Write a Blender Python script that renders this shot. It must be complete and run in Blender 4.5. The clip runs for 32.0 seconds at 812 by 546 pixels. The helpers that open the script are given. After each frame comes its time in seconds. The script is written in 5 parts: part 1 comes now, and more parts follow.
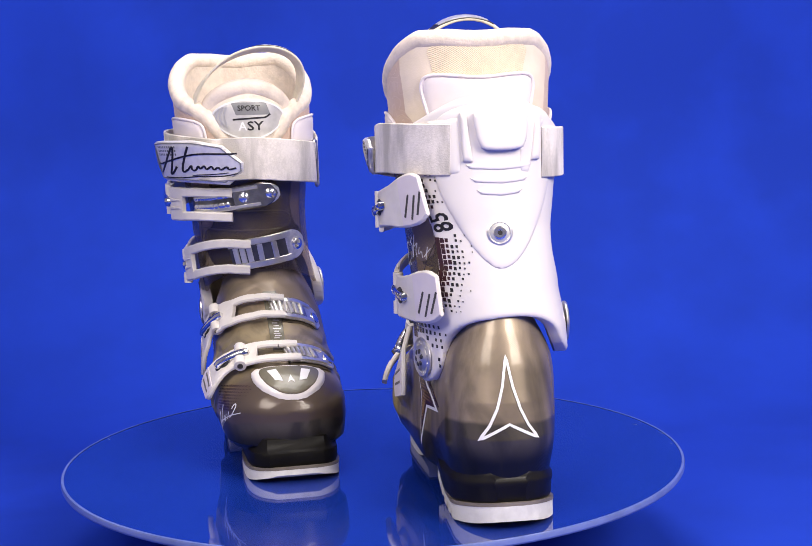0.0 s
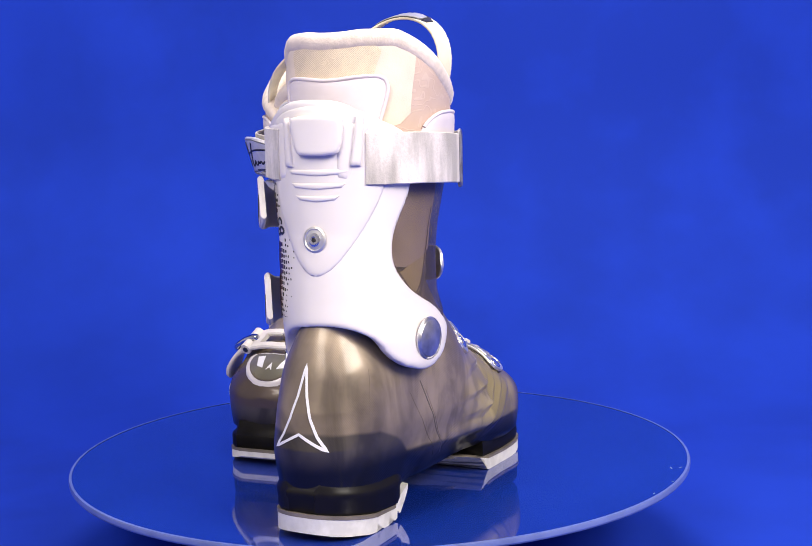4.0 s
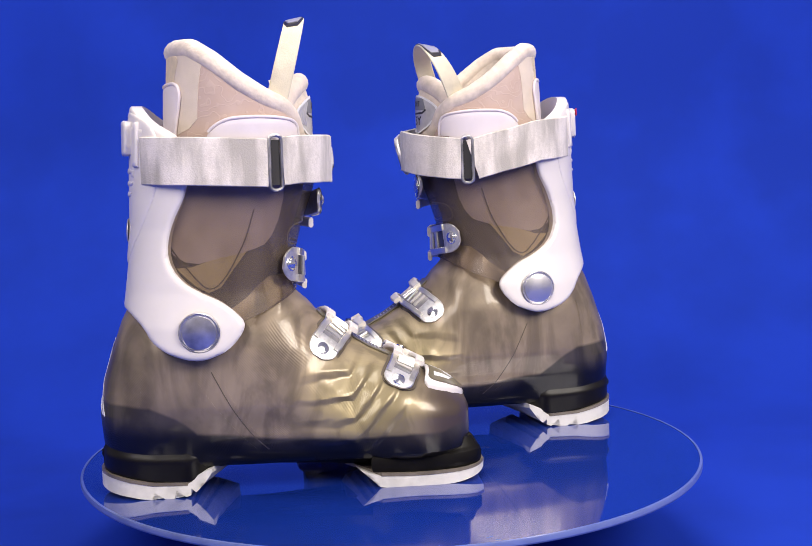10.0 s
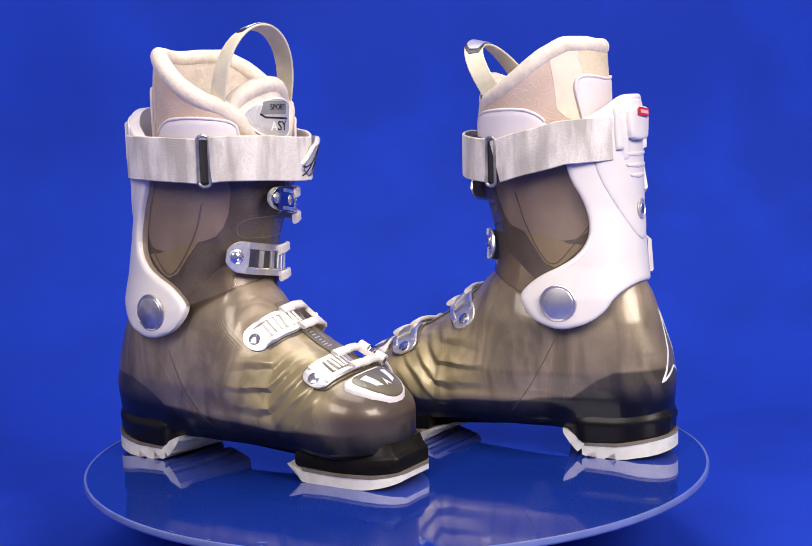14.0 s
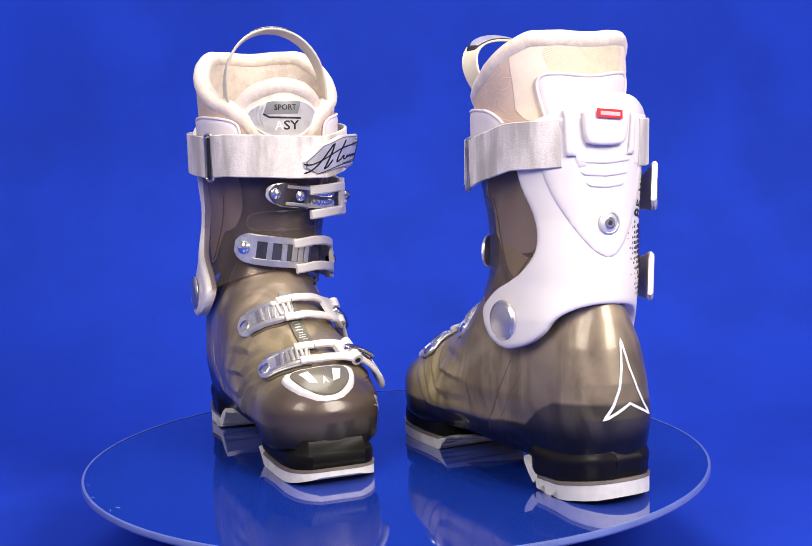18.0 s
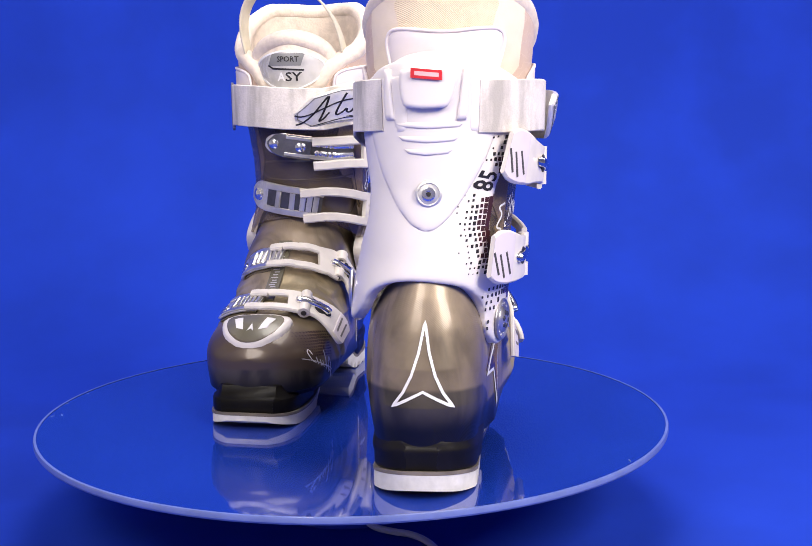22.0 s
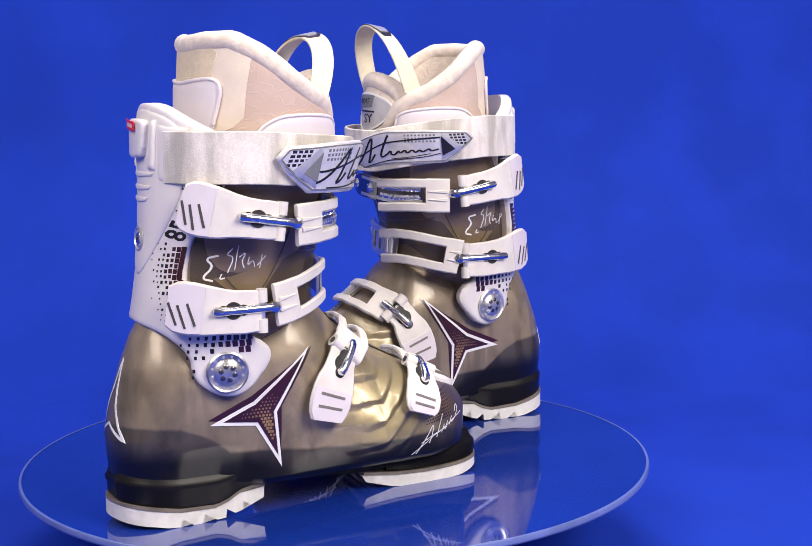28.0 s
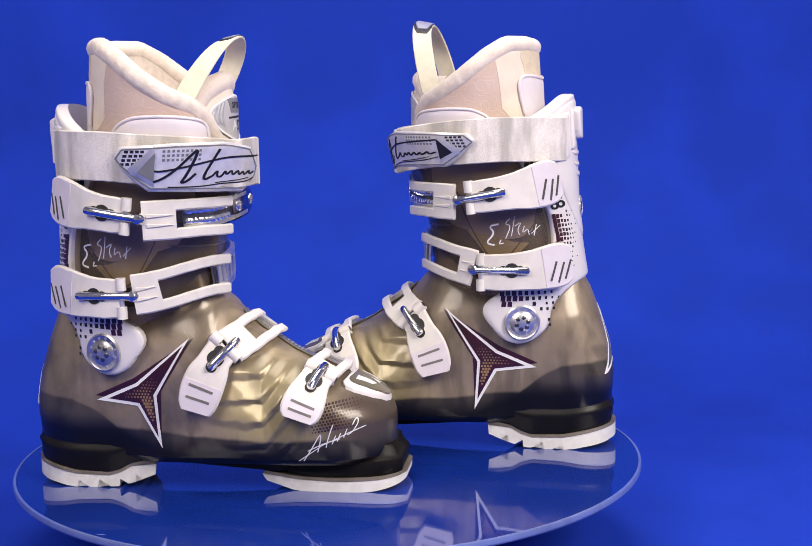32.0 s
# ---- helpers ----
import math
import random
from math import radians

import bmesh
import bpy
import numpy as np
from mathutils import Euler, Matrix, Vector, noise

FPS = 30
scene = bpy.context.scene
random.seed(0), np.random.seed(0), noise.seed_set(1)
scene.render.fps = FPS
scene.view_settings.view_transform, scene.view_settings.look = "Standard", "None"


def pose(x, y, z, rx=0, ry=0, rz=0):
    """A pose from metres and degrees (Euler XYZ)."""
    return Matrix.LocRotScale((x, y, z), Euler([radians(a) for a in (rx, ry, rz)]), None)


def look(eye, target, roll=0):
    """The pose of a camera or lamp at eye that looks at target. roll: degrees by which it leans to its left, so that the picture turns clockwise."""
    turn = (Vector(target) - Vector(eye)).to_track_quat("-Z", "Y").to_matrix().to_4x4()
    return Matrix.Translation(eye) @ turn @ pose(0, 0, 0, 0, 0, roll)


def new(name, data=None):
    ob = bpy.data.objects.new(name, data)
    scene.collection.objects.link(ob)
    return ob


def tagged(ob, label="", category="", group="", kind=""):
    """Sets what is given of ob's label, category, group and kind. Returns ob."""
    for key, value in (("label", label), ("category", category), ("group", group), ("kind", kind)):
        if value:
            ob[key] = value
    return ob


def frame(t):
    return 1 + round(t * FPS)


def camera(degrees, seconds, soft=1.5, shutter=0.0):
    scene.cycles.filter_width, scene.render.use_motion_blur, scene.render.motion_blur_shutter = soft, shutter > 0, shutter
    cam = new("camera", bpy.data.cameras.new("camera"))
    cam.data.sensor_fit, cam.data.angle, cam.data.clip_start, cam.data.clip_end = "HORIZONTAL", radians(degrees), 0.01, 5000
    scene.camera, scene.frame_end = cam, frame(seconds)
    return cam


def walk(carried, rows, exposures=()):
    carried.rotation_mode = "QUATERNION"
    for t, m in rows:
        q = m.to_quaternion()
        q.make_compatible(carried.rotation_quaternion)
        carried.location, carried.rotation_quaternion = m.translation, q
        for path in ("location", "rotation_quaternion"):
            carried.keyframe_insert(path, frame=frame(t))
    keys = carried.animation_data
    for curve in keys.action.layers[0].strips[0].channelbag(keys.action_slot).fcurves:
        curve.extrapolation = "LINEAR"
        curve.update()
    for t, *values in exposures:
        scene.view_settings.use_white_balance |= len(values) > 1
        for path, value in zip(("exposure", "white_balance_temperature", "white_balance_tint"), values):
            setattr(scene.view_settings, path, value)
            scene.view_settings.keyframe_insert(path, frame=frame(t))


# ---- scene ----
def eye(x, y, z, yaw, pitch, roll):
    """A camera's pose: yaw to its left, pitch upwards, roll, in degrees."""
    return pose(x, y, z, 90 + pitch, 0, yaw) @ pose(0, 0, 0, 0, 0, roll)


# ---- camera: on a stand, nudged once between 20 and 26 s ----
cam = camera(34.17, 32.0, soft=0.8)
walk(cam, [
    (0, eye(0.0002, -1.0545, 0.2826, -1.17, -6.98, -1.57)),
    (10, eye(0.0002, -1.0545, 0.2826, -1.17, -6.98, -1.57)),
    (19.5, eye(0.0002, -1.0545, 0.2826, -1.17, -6.98, -1.57)),
    (20, eye(-0.0012, -1.0538, 0.2839, -1.17, -7.12, -1.39)),
    (20.5, eye(-0.0026, -1.0524, 0.2843, -1.30, -7.44, -1.40)),
    (21, eye(-0.0026, -1.0499, 0.2847, -1.54, -7.95, -1.09)),
    (21.5, eye(-0.0035, -1.0482, 0.2852, -2.12, -8.52, -0.98)),
    (22, eye(-0.0024, -1.0462, 0.2848, -2.87, -9.07, -0.76)),
    (22.5, eye(-0.0030, -1.0474, 0.2852, -3.54, -9.40, -0.84)),
    (23, eye(-0.0004, -1.0500, 0.2851, -3.12, -8.45, -0.97)),
    (23.5, eye(-0.0012, -1.0519, 0.2827, -3.07, -7.21, -1.63)),
    (24, eye(-0.0042, -1.0552, 0.2860, -3.17, -7.28, -1.76)),
    (24.5, eye(-0.0066, -1.0561, 0.2856, -3.28, -6.84, -1.74)),
    (25, eye(-0.0047, -1.0544, 0.2848, -3.16, -6.88, -1.48)),
    (25.5, eye(-0.0057, -1.0556, 0.2894, -3.21, -7.55, -1.74)),
    (27.5, eye(-0.0072, -1.0577, 0.2960, -3.39, -7.83, -1.08)),
    (32, eye(-0.0072, -1.0577, 0.2960, -3.39, -7.83, -1.08)),
], [(0, 0.08), (3, 0.13), (7, 0.14), (9, 0.01), (11, -0.10), (14, -0.08), (17, 0.08), (20, 0.14), (24, 0.28), (25, 0.31), (26, 0.24), (28, 0.03), (30, -0.13), (32, -0.12)])

# ---- light: two soft boxes in front, one overhead, all out of view, in an added closed room ----
world = bpy.data.worlds.new("studio")
scene.world = world
world.use_nodes = True
world.node_tree.nodes["Background"].inputs[0].default_value = (0.6, 0.65, 0.8, 1)
world.node_tree.nodes["Background"].inputs[1].default_value = 0.02
scene.view_settings.exposure = 0.0


def soft_box(name, at, target, width, height, watts, colour):
    lamp = bpy.data.lights.new(name, "AREA")
    lamp.shape, lamp.size, lamp.size_y, lamp.energy, lamp.color = "RECTANGLE", width, height, watts, colour
    ob = new(name, lamp)
    ob.matrix_world = look(at, target)
    return ob


soft_box("soft_box_right", (0.95, -1.05, 1.05), (0.02, 0, 0.15), 0.7, 0.7, 32, (1.0, 0.92, 0.83))
soft_box("soft_box_left", (-0.62, -1.1, 1.1), (-0.02, 0, 0.15), 0.6, 0.7, 15.5, (1.0, 0.92, 0.84))
soft_box("soft_box_top", (0.1, 0.05, 1.5), (0.0, 0.05, 0), 0.9, 0.7, 14, (1.0, 0.94, 0.88))


# ---- materials ----
def material(name, colour, rough=0.5, metal=0.0, coat=0.0, vary=0.06, scale=60.0, bump=0.0, bump_scale=400.0,
             second=None, spec=0.5, sheen=0.0, alpha=1.0):
    """A surface with colour that varies at two scales, and fine relief."""
    m = bpy.data.materials.new(name)
    m.use_nodes = True
    nt = m.node_tree
    b = nt.nodes["Principled BSDF"]
    b.inputs["Roughness"].default_value = rough
    b.inputs["Metallic"].default_value = metal
    b.inputs["Coat Weight"].default_value = coat
    b.inputs["Coat Roughness"].default_value = 0.08
    b.inputs["Specular IOR Level"].default_value = spec
    b.inputs["Sheen Weight"].default_value = sheen
    b.inputs["Alpha"].default_value = alpha
    co = nt.nodes.new("ShaderNodeTexCoord")
    n1 = nt.nodes.new("ShaderNodeTexNoise")
    n1.inputs["Scale"].default_value, n1.inputs["Detail"].default_value = scale, 5
    n2 = nt.nodes.new("ShaderNodeTexNoise")
    n2.inputs["Scale"].default_value, n2.inputs["Detail"].default_value = scale * 0.13, 2
    ramp = nt.nodes.new("ShaderNodeMix")
    ramp.data_type = "RGBA"
    c = Vector(colour)
    d = Vector(second) if second else c * (1 - 3 * vary)
    ramp.inputs["A"].default_value = (*(c * (1 + vary)), 1)
    ramp.inputs["B"].default_value = (*d, 1)
    mix = nt.nodes.new("ShaderNodeMath")
    mix.operation = "MULTIPLY"
    add = nt.nodes.new("ShaderNodeMapRange")
    add.inputs["From Min"].default_value, add.inputs["From Max"].default_value = 0.18, 0.36
    for n in (n1, n2):
        nt.links.new(co.outputs["Object"], n.inputs["Vector"])
    nt.links.new(n1.outputs["Fac"], mix.inputs[0])
    nt.links.new(n2.outputs["Fac"], mix.inputs[1])
    nt.links.new(mix.outputs[0], add.inputs["Value"])
    nt.links.new(add.outputs["Result"], ramp.inputs["Factor"])
    nt.links.new(ramp.outputs["Result"], b.inputs["Base Color"])
    if bump:
        n3 = nt.nodes.new("ShaderNodeTexNoise")
        n3.inputs["Scale"].default_value, n3.inputs["Detail"].default_value = bump_scale, 3
        nt.links.new(co.outputs["Object"], n3.inputs["Vector"])
        bp = nt.nodes.new("ShaderNodeBump")
        bp.inputs["Strength"].default_value, bp.inputs["Distance"].default_value = bump, 0.0006
        nt.links.new(n3.outputs["Fac"], bp.inputs["Height"])
        nt.links.new(bp.outputs["Normal"], b.inputs["Normal"])
    return m


def shell_material(name, tint, rough, gold=None, tinted_base=False, see=0.0):
    """Smoky pearl plastic: flowing smoke streaks, patches of fine slanting ribs, a golden cast over the forefoot and, on the lower
    shell, a darker moulded heel cup and toe bumper with their own upper edge."""
    m = material(name, tint, rough, 0.3, 0.42, vary=0.16, scale=16)
    nt = m.node_tree
    b = nt.nodes["Principled BSDF"]
    b.inputs["Coat Roughness"].default_value = 0.12
    b.inputs["Specular IOR Level"].default_value = 0.35

    def node(kind, **values):
        n = nt.nodes.new(kind)
        for key, value in values.items():
            n.inputs[key.replace("_", " ")].default_value = value
        return n

    def ramp(source, lo, hi, out_lo=0.0, out_hi=1.0):
        r = node("ShaderNodeMapRange", From_Min=lo, From_Max=hi, To_Min=out_lo, To_Max=out_hi)
        r.interpolation_type = "SMOOTHSTEP"
        nt.links.new(source, r.inputs["Value"])
        return r.outputs["Result"]

    def blend_colour(factor, a, c):
        n = nt.nodes.new("ShaderNodeMix")
        n.data_type = "RGBA"
        nt.links.new(factor, n.inputs["Factor"])
        for key, v in (("A", a), ("B", c)):
            if isinstance(v, tuple):
                n.inputs[key].default_value = (*v, 1)
            else:
                nt.links.new(v, n.inputs[key])
        return n.outputs["Result"]

    def maths(operation, a, c):
        n = nt.nodes.new("ShaderNodeMath")
        n.operation = operation
        for k, v in enumerate((a, c)):
            if isinstance(v, float):
                n.inputs[k].default_value = v
            else:
                nt.links.new(v, n.inputs[k])
        return n.outputs[0]

    base = b.inputs["Base Color"].links[0].from_socket
    co = nt.nodes.new("ShaderNodeTexCoord")
    sep = nt.nodes.new("ShaderNodeSeparateXYZ")
    nt.links.new(co.outputs["Object"], sep.inputs[0])
    # smoke that runs with the flow of the moulding
    mp = node("ShaderNodeMapping", Rotation=(0.75, 0, 0), Scale=(16, 21, 8))
    nt.links.new(co.outputs["Object"], mp.inputs["Vector"])
    smoke = node("ShaderNodeTexNoise", Scale=1.0, Detail=5.0, Distortion=2.4)
    nt.links.new(mp.outputs[0], smoke.inputs["Vector"])
    streak = nt.nodes.new("ShaderNodeVectorMath")
    streak.operation = "SCALE"
    nt.links.new(base, streak.inputs[0])
    nt.links.new(ramp(smoke.outputs["Fac"], 0.34, 0.62, 0.66, 1.1), streak.inputs["Scale"])
    top = streak.outputs[0]
    if gold:
        far = node("ShaderNodeVectorMath")
        far.operation = "DISTANCE"
        far.inputs[1].default_value = (0, 0.058, 0.068)
        flat = nt.nodes.new("ShaderNodeCombineXYZ")
        nt.links.new(sep.outputs["Y"], flat.inputs["Y"])
        nt.links.new(sep.outputs["Z"], flat.inputs["Z"])
        nt.links.new(flat.outputs[0], far.inputs[0])
        swirl = blend_colour(ramp(smoke.outputs["Fac"], 0.40, 0.56), tuple(v * 0.66 for v in gold), gold)
        top = blend_colour(ramp(far.outputs["Value"], 0.012, 0.068), swirl, top)
        top = blend_colour(ramp(sep.outputs["Y"], 0.088, 0.118), top, (0.09, 0.065, 0.05))
    if tinted_base:
        edge = nt.nodes.new("ShaderNodeValToRGB")
        stops = [(-0.138, 0.078), (-0.098, 0.075), (-0.080, 0.066), (-0.064, 0.054), (-0.022, 0.050), (0.02, 0.047), (0.06, 0.046), (0.085, 0.047),
                 (0.118, 0.047), (0.134, 0.050), (0.15, 0.054)]
        while len(edge.color_ramp.elements) < len(stops):
            edge.color_ramp.elements.new(0.5)
        for e, (y, z) in zip(edge.color_ramp.elements, stops):
            e.position = (y + 0.14) / 0.3
            e.color = (z * 10, z * 10, z * 10, 1)
        nt.links.new(maths("DIVIDE", maths("ADD", sep.outputs["Y"], 0.14), 0.3), edge.inputs["Fac"])
        wob = node("ShaderNodeTexNoise", Scale=24.0, Detail=2.0)
        nt.links.new(co.outputs["Object"], wob.inputs["Vector"])
        height = maths("ADD", maths("MULTIPLY", sep.outputs["Z"], 10.0), maths("MULTIPLY", wob.outputs["Fac"], 0.07))
        over = maths("SUBTRACT", maths("SUBTRACT", height, edge.outputs["Color"]), 0.035)
        cup = blend_colour(ramp(smoke.outputs["Fac"], 0.36, 0.6), (0.04, 0.034, 0.028), (0.088, 0.074, 0.058))
        cup = blend_colour(ramp(maths("SUBTRACT", maths("MULTIPLY", sep.outputs["Z"], 10.0), maths("ADD", maths("MULTIPLY", wob.outputs["Fac"], 0.06), ramp(sep.outputs["Y"], -0.075, -0.015, 0.0, -0.17))), 0.46, 0.65), (0.005, 0.0045, 0.0045), cup)
        top = blend_colour(ramp(over, -0.016, 0.016), cup, top)
    nt.links.new(top, b.inputs["Base Color"])
    # fine ribs, moulded in patches
    wave = node("ShaderNodeTexWave", Scale=330.0, Distortion=0.8)
    wave.bands_direction = "DIAGONAL"
    nt.links.new(co.outputs["Object"], wave.inputs["Vector"])
    where = node("ShaderNodeTexNoise", Scale=22.0, Detail=1.0)
    nt.links.new(co.outputs["Object"], where.inputs["Vector"])
    bp = node("ShaderNodeBump", Strength=0.24, Distance=0.0003)
    nt.links.new(maths("MULTIPLY", wave.outputs["Fac"], maths("MULTIPLY", ramp(where.outputs["Fac"], 0.50, 0.62), ramp(sep.outputs["Y"], 0.08, 0.1, 1.0, 0.0))), bp.inputs["Height"])
    nt.links.new(bp.outputs["Normal"], b.inputs["Normal"])
    if see:
        clear = nt.nodes.new("ShaderNodeBsdfTransparent")
        clear.inputs["Color"].default_value = (0.84, 0.76, 0.66, 1)
        both = nt.nodes.new("ShaderNodeMixShader")
        both.inputs[0].default_value = see
        nt.links.new(b.outputs[0], both.inputs[1])
        nt.links.new(clear.outputs[0], both.inputs[2])
        nt.links.new(both.outputs[0], nt.nodes["Material Output"].inputs["Surface"])
    return m


def strap_material():
    m = material("woven_strap", (0.76, 0.70, 0.655), 0.85, vary=0.04, scale=500, bump=0.5, bump_scale=900,
                 second=(0.68, 0.625, 0.58), sheen=0.2)
    nt = m.node_tree
    b = nt.nodes["Principled BSDF"]
    base = b.inputs["Base Color"].links[0].from_socket
    co = nt.nodes.new("ShaderNodeTexCoord")
    mp = nt.nodes.new("ShaderNodeMapping")
    mp.inputs["Scale"].default_value = (60, 60, 14)
    nt.links.new(co.outputs["Object"], mp.inputs["Vector"])
    n = nt.nodes.new("ShaderNodeTexNoise")
    n.inputs["Scale"].default_value, n.inputs["Detail"].default_value = 1.0, 4
    nt.links.new(mp.outputs[0], n.inputs["Vector"])
    r = nt.nodes.new("ShaderNodeMapRange")
    r.inputs["From Min"].default_value, r.inputs["From Max"].default_value = 0.42, 0.62
    nt.links.new(n.outputs["Fac"], r.inputs["Value"])
    mix = nt.nodes.new("ShaderNodeMix")
    mix.data_type = "RGBA"
    mix.inputs["B"].default_value = (0.43, 0.395, 0.36, 1)
    nt.links.new(r.outputs["Result"], mix.inputs["Factor"])
    nt.links.new(base, mix.inputs["A"])
    nt.links.new(mix.outputs["Result"], b.inputs["Base Color"])
    return m


WHITE = material("white_plastic", (0.765, 0.715, 0.69), 0.32, coat=0.2, vary=0.015, scale=40, bump=0.04)
LEVER = material("warm_white_plastic", (0.74, 0.69, 0.64), 0.36, vary=0.03, scale=90, bump=0.08)
RUBBER = material("white_rubber", (0.72, 0.70, 0.68), 0.6, vary=0.05, scale=120, bump=0.2)
WELT = material("grey_brown_welt", (0.20, 0.17, 0.14), 0.4, vary=0.1)
SHELL = shell_material("smoky_bronze_shell", (0.30, 0.235, 0.165), 0.40, (0.40, 0.325, 0.175), True)
CUFF = shell_material("smoky_taupe_cuff", (0.205, 0.168, 0.15), 0.36, see=0.55)
BLACK = material("glossy_black_base", (0.007, 0.006, 0.006), 0.4, coat=0.04, vary=0.1, spec=0.22)
TINTED = material("dark_tinted_toe_lug", (0.008, 0.007, 0.006), 0.45, coat=0.02, vary=0.15, spec=0.14)
CHROME = material("polished_steel", (0.88, 0.87, 0.85), 0.17, 0.95, vary=0.03, scale=200)
BRUSHED = material("brushed_steel", (0.84, 0.82, 0.79), 0.34, 0.85, vary=0.06, scale=300, bump=0.1)
WIRE = material("steel_wire", (0.74, 0.73, 0.72), 0.15, 1.0, vary=0.08, scale=150)
WORN = material("scuffed_steel", (0.62, 0.60, 0.60), 0.34, 0.9, vary=0.16, scale=70, bump=0.15, bump_scale=200)
BRASSY = material("warm_polished_steel", (0.90, 0.87, 0.78), 0.28, 0.9, vary=0.08, scale=90)
GUNMETAL = material("dark_steel", (0.16, 0.155, 0.15), 0.3, 0.9, vary=0.1, scale=120)
ZINC = material("zinc_plated_steel", (0.72, 0.70, 0.66), 0.42, 0.75, vary=0.06, scale=200)
SILVER = material("silver_print", (0.62, 0.61, 0.62), 0.35, 0.6, vary=0.05, scale=150)
CREAM = material("cream_fleece", (0.73, 0.625, 0.535), 0.9, vary=0.05, scale=160, bump=0.7, bump_scale=480, sheen=0.3)
MESH = material("smooth_cream_cloth", (0.74, 0.63, 0.52), 0.8, vary=0.03, scale=60, bump=0.2, bump_scale=900)


def weave(m, scale, depth):
    """Adds fine slanting ribs to a cloth."""
    nt = m.node_tree
    co = nt.nodes.new("ShaderNodeTexCoord")
    w = nt.nodes.new("ShaderNodeTexWave")
    w.bands_direction = "DIAGONAL"
    w.inputs["Scale"].default_value, w.inputs["Distortion"].default_value = scale, 1.0
    nt.links.new(co.outputs["Object"], w.inputs["Vector"])
    bp = nt.nodes.new("ShaderNodeBump")
    bp.inputs["Strength"].default_value, bp.inputs["Distance"].default_value = depth, 0.0008
    nt.links.new(w.outputs["Fac"], bp.inputs["Height"])
    b = nt.nodes["Principled BSDF"]
    nt.links.new(b.inputs["Normal"].links[0].from_socket, bp.inputs["Normal"])
    nt.links.new(bp.outputs["Normal"], b.inputs["Normal"])


WOVEN = material("cream_woven_mesh", (0.72, 0.60, 0.44), 0.85, vary=0.03, scale=200, bump=0.6, bump_scale=1100)
weave(WOVEN, 430, 0.35)


def embossed():
    """Suede with pale raised vine lines."""
    m = material("tan_embossed_suede", (0.50, 0.365, 0.30), 0.75, vary=0.05, scale=45, second=(0.58, 0.44, 0.375), sheen=0.25)
    nt = m.node_tree
    b = nt.nodes["Principled BSDF"]
    base = b.inputs["Base Color"].links[0].from_socket
    co = nt.nodes.new("ShaderNodeTexCoord")
    w = nt.nodes.new("ShaderNodeTexWave")
    w.wave_type = "RINGS"
    w.inputs["Scale"].default_value, w.inputs["Distortion"].default_value = 38, 14
    w.inputs["Detail"].default_value, w.inputs["Detail Scale"].default_value = 1.0, 2.2
    nt.links.new(co.outputs["Object"], w.inputs["Vector"])
    r = nt.nodes.new("ShaderNodeMapRange")
    r.interpolation_type = "SMOOTHSTEP"
    r.inputs["From Min"].default_value, r.inputs["From Max"].default_value, r.inputs["To Max"].default_value = 0.86, 0.99, 0.16
    nt.links.new(w.outputs["Fac"], r.inputs["Value"])
    mix = nt.nodes.new("ShaderNodeMix")
    mix.data_type = "RGBA"
    mix.inputs["B"].default_value = (0.70, 0.58, 0.50, 1)
    nt.links.new(r.outputs["Result"], mix.inputs["Factor"])
    nt.links.new(base, mix.inputs["A"])
    nt.links.new(mix.outputs["Result"], b.inputs["Base Color"])
    bp = nt.nodes.new("ShaderNodeBump")
    bp.inputs["Strength"].default_value, bp.inputs["Distance"].default_value = 0.6, 0.001
    nt.links.new(r.outputs["Result"], bp.inputs["Height"])
    nt.links.new(bp.outputs["Normal"], b.inputs["Normal"])
    return m


TAN = embossed()
PAD = material("lavender_white_pad", (0.70, 0.635, 0.67), 0.6, vary=0.015, scale=80, bump=0.05)
STRAP = strap_material()
LABEL = material("silver_white_label", (0.78, 0.75, 0.74), 0.28, 0.3, vary=0.05, scale=130, bump=0.1)
FOIL = material("silver_grey_foil", (0.56, 0.54, 0.53), 0.4, 0.25, vary=0.06, scale=110, bump=0.1)
DARK_CHROME = material("dark_polished_steel", (0.46, 0.46, 0.48), 0.13, 1.0, vary=0.08, scale=150)
INK = material("black_ink", (0.012, 0.01, 0.012), 0.4)
MAROON = material("maroon_print", (0.034, 0.006, 0.011), 0.3, coat=0.4, vary=0.1)
GOLD = material("bronze_print", (0.34, 0.22, 0.10), 0.35, 0.3, vary=0.1)
PRINT = material("white_print", (0.78, 0.77, 0.78), 0.4, vary=0.02)
OLIVE = material("olive_grey_plastic", (0.16, 0.145, 0.10), 0.3, coat=0.4, vary=0.08)
GREY = material("grey_print", (0.20, 0.20, 0.205), 0.4, vary=0.05)
RED = material("red_tag", (0.62, 0.02, 0.03), 0.4, vary=0.03)
# greys that paint the shade inside the levers' recessed slots
SLOT_DARK = material("deep_slot_shade", (0.06, 0.055, 0.055), 0.6)
SLOT = material("shaded_slot", (0.19, 0.17, 0.16), 0.6)
FLECK = material("pale_scuff", (0.13, 0.19, 0.4), 0.6)
# near-black for the shade inside holes, which are not cut out
DARK = material("dark_hole_shade", (0.02, 0.018, 0.018), 0.5)
CLOTH = material("blue_backdrop_cloth", (0.0075, 0.038, 0.42), 0.85, vary=0.05, scale=9, bump=0.15, bump_scale=1500,
                 second=(0.0065, 0.033, 0.36), spec=0.2)
ROSE = material("rose_grey_liner", (0.60, 0.51, 0.51), 0.8, vary=0.04)
GOLD_CLOTH = material("gold_liner", (0.58, 0.48, 0.29), 0.7, vary=0.08, bump=0.3)
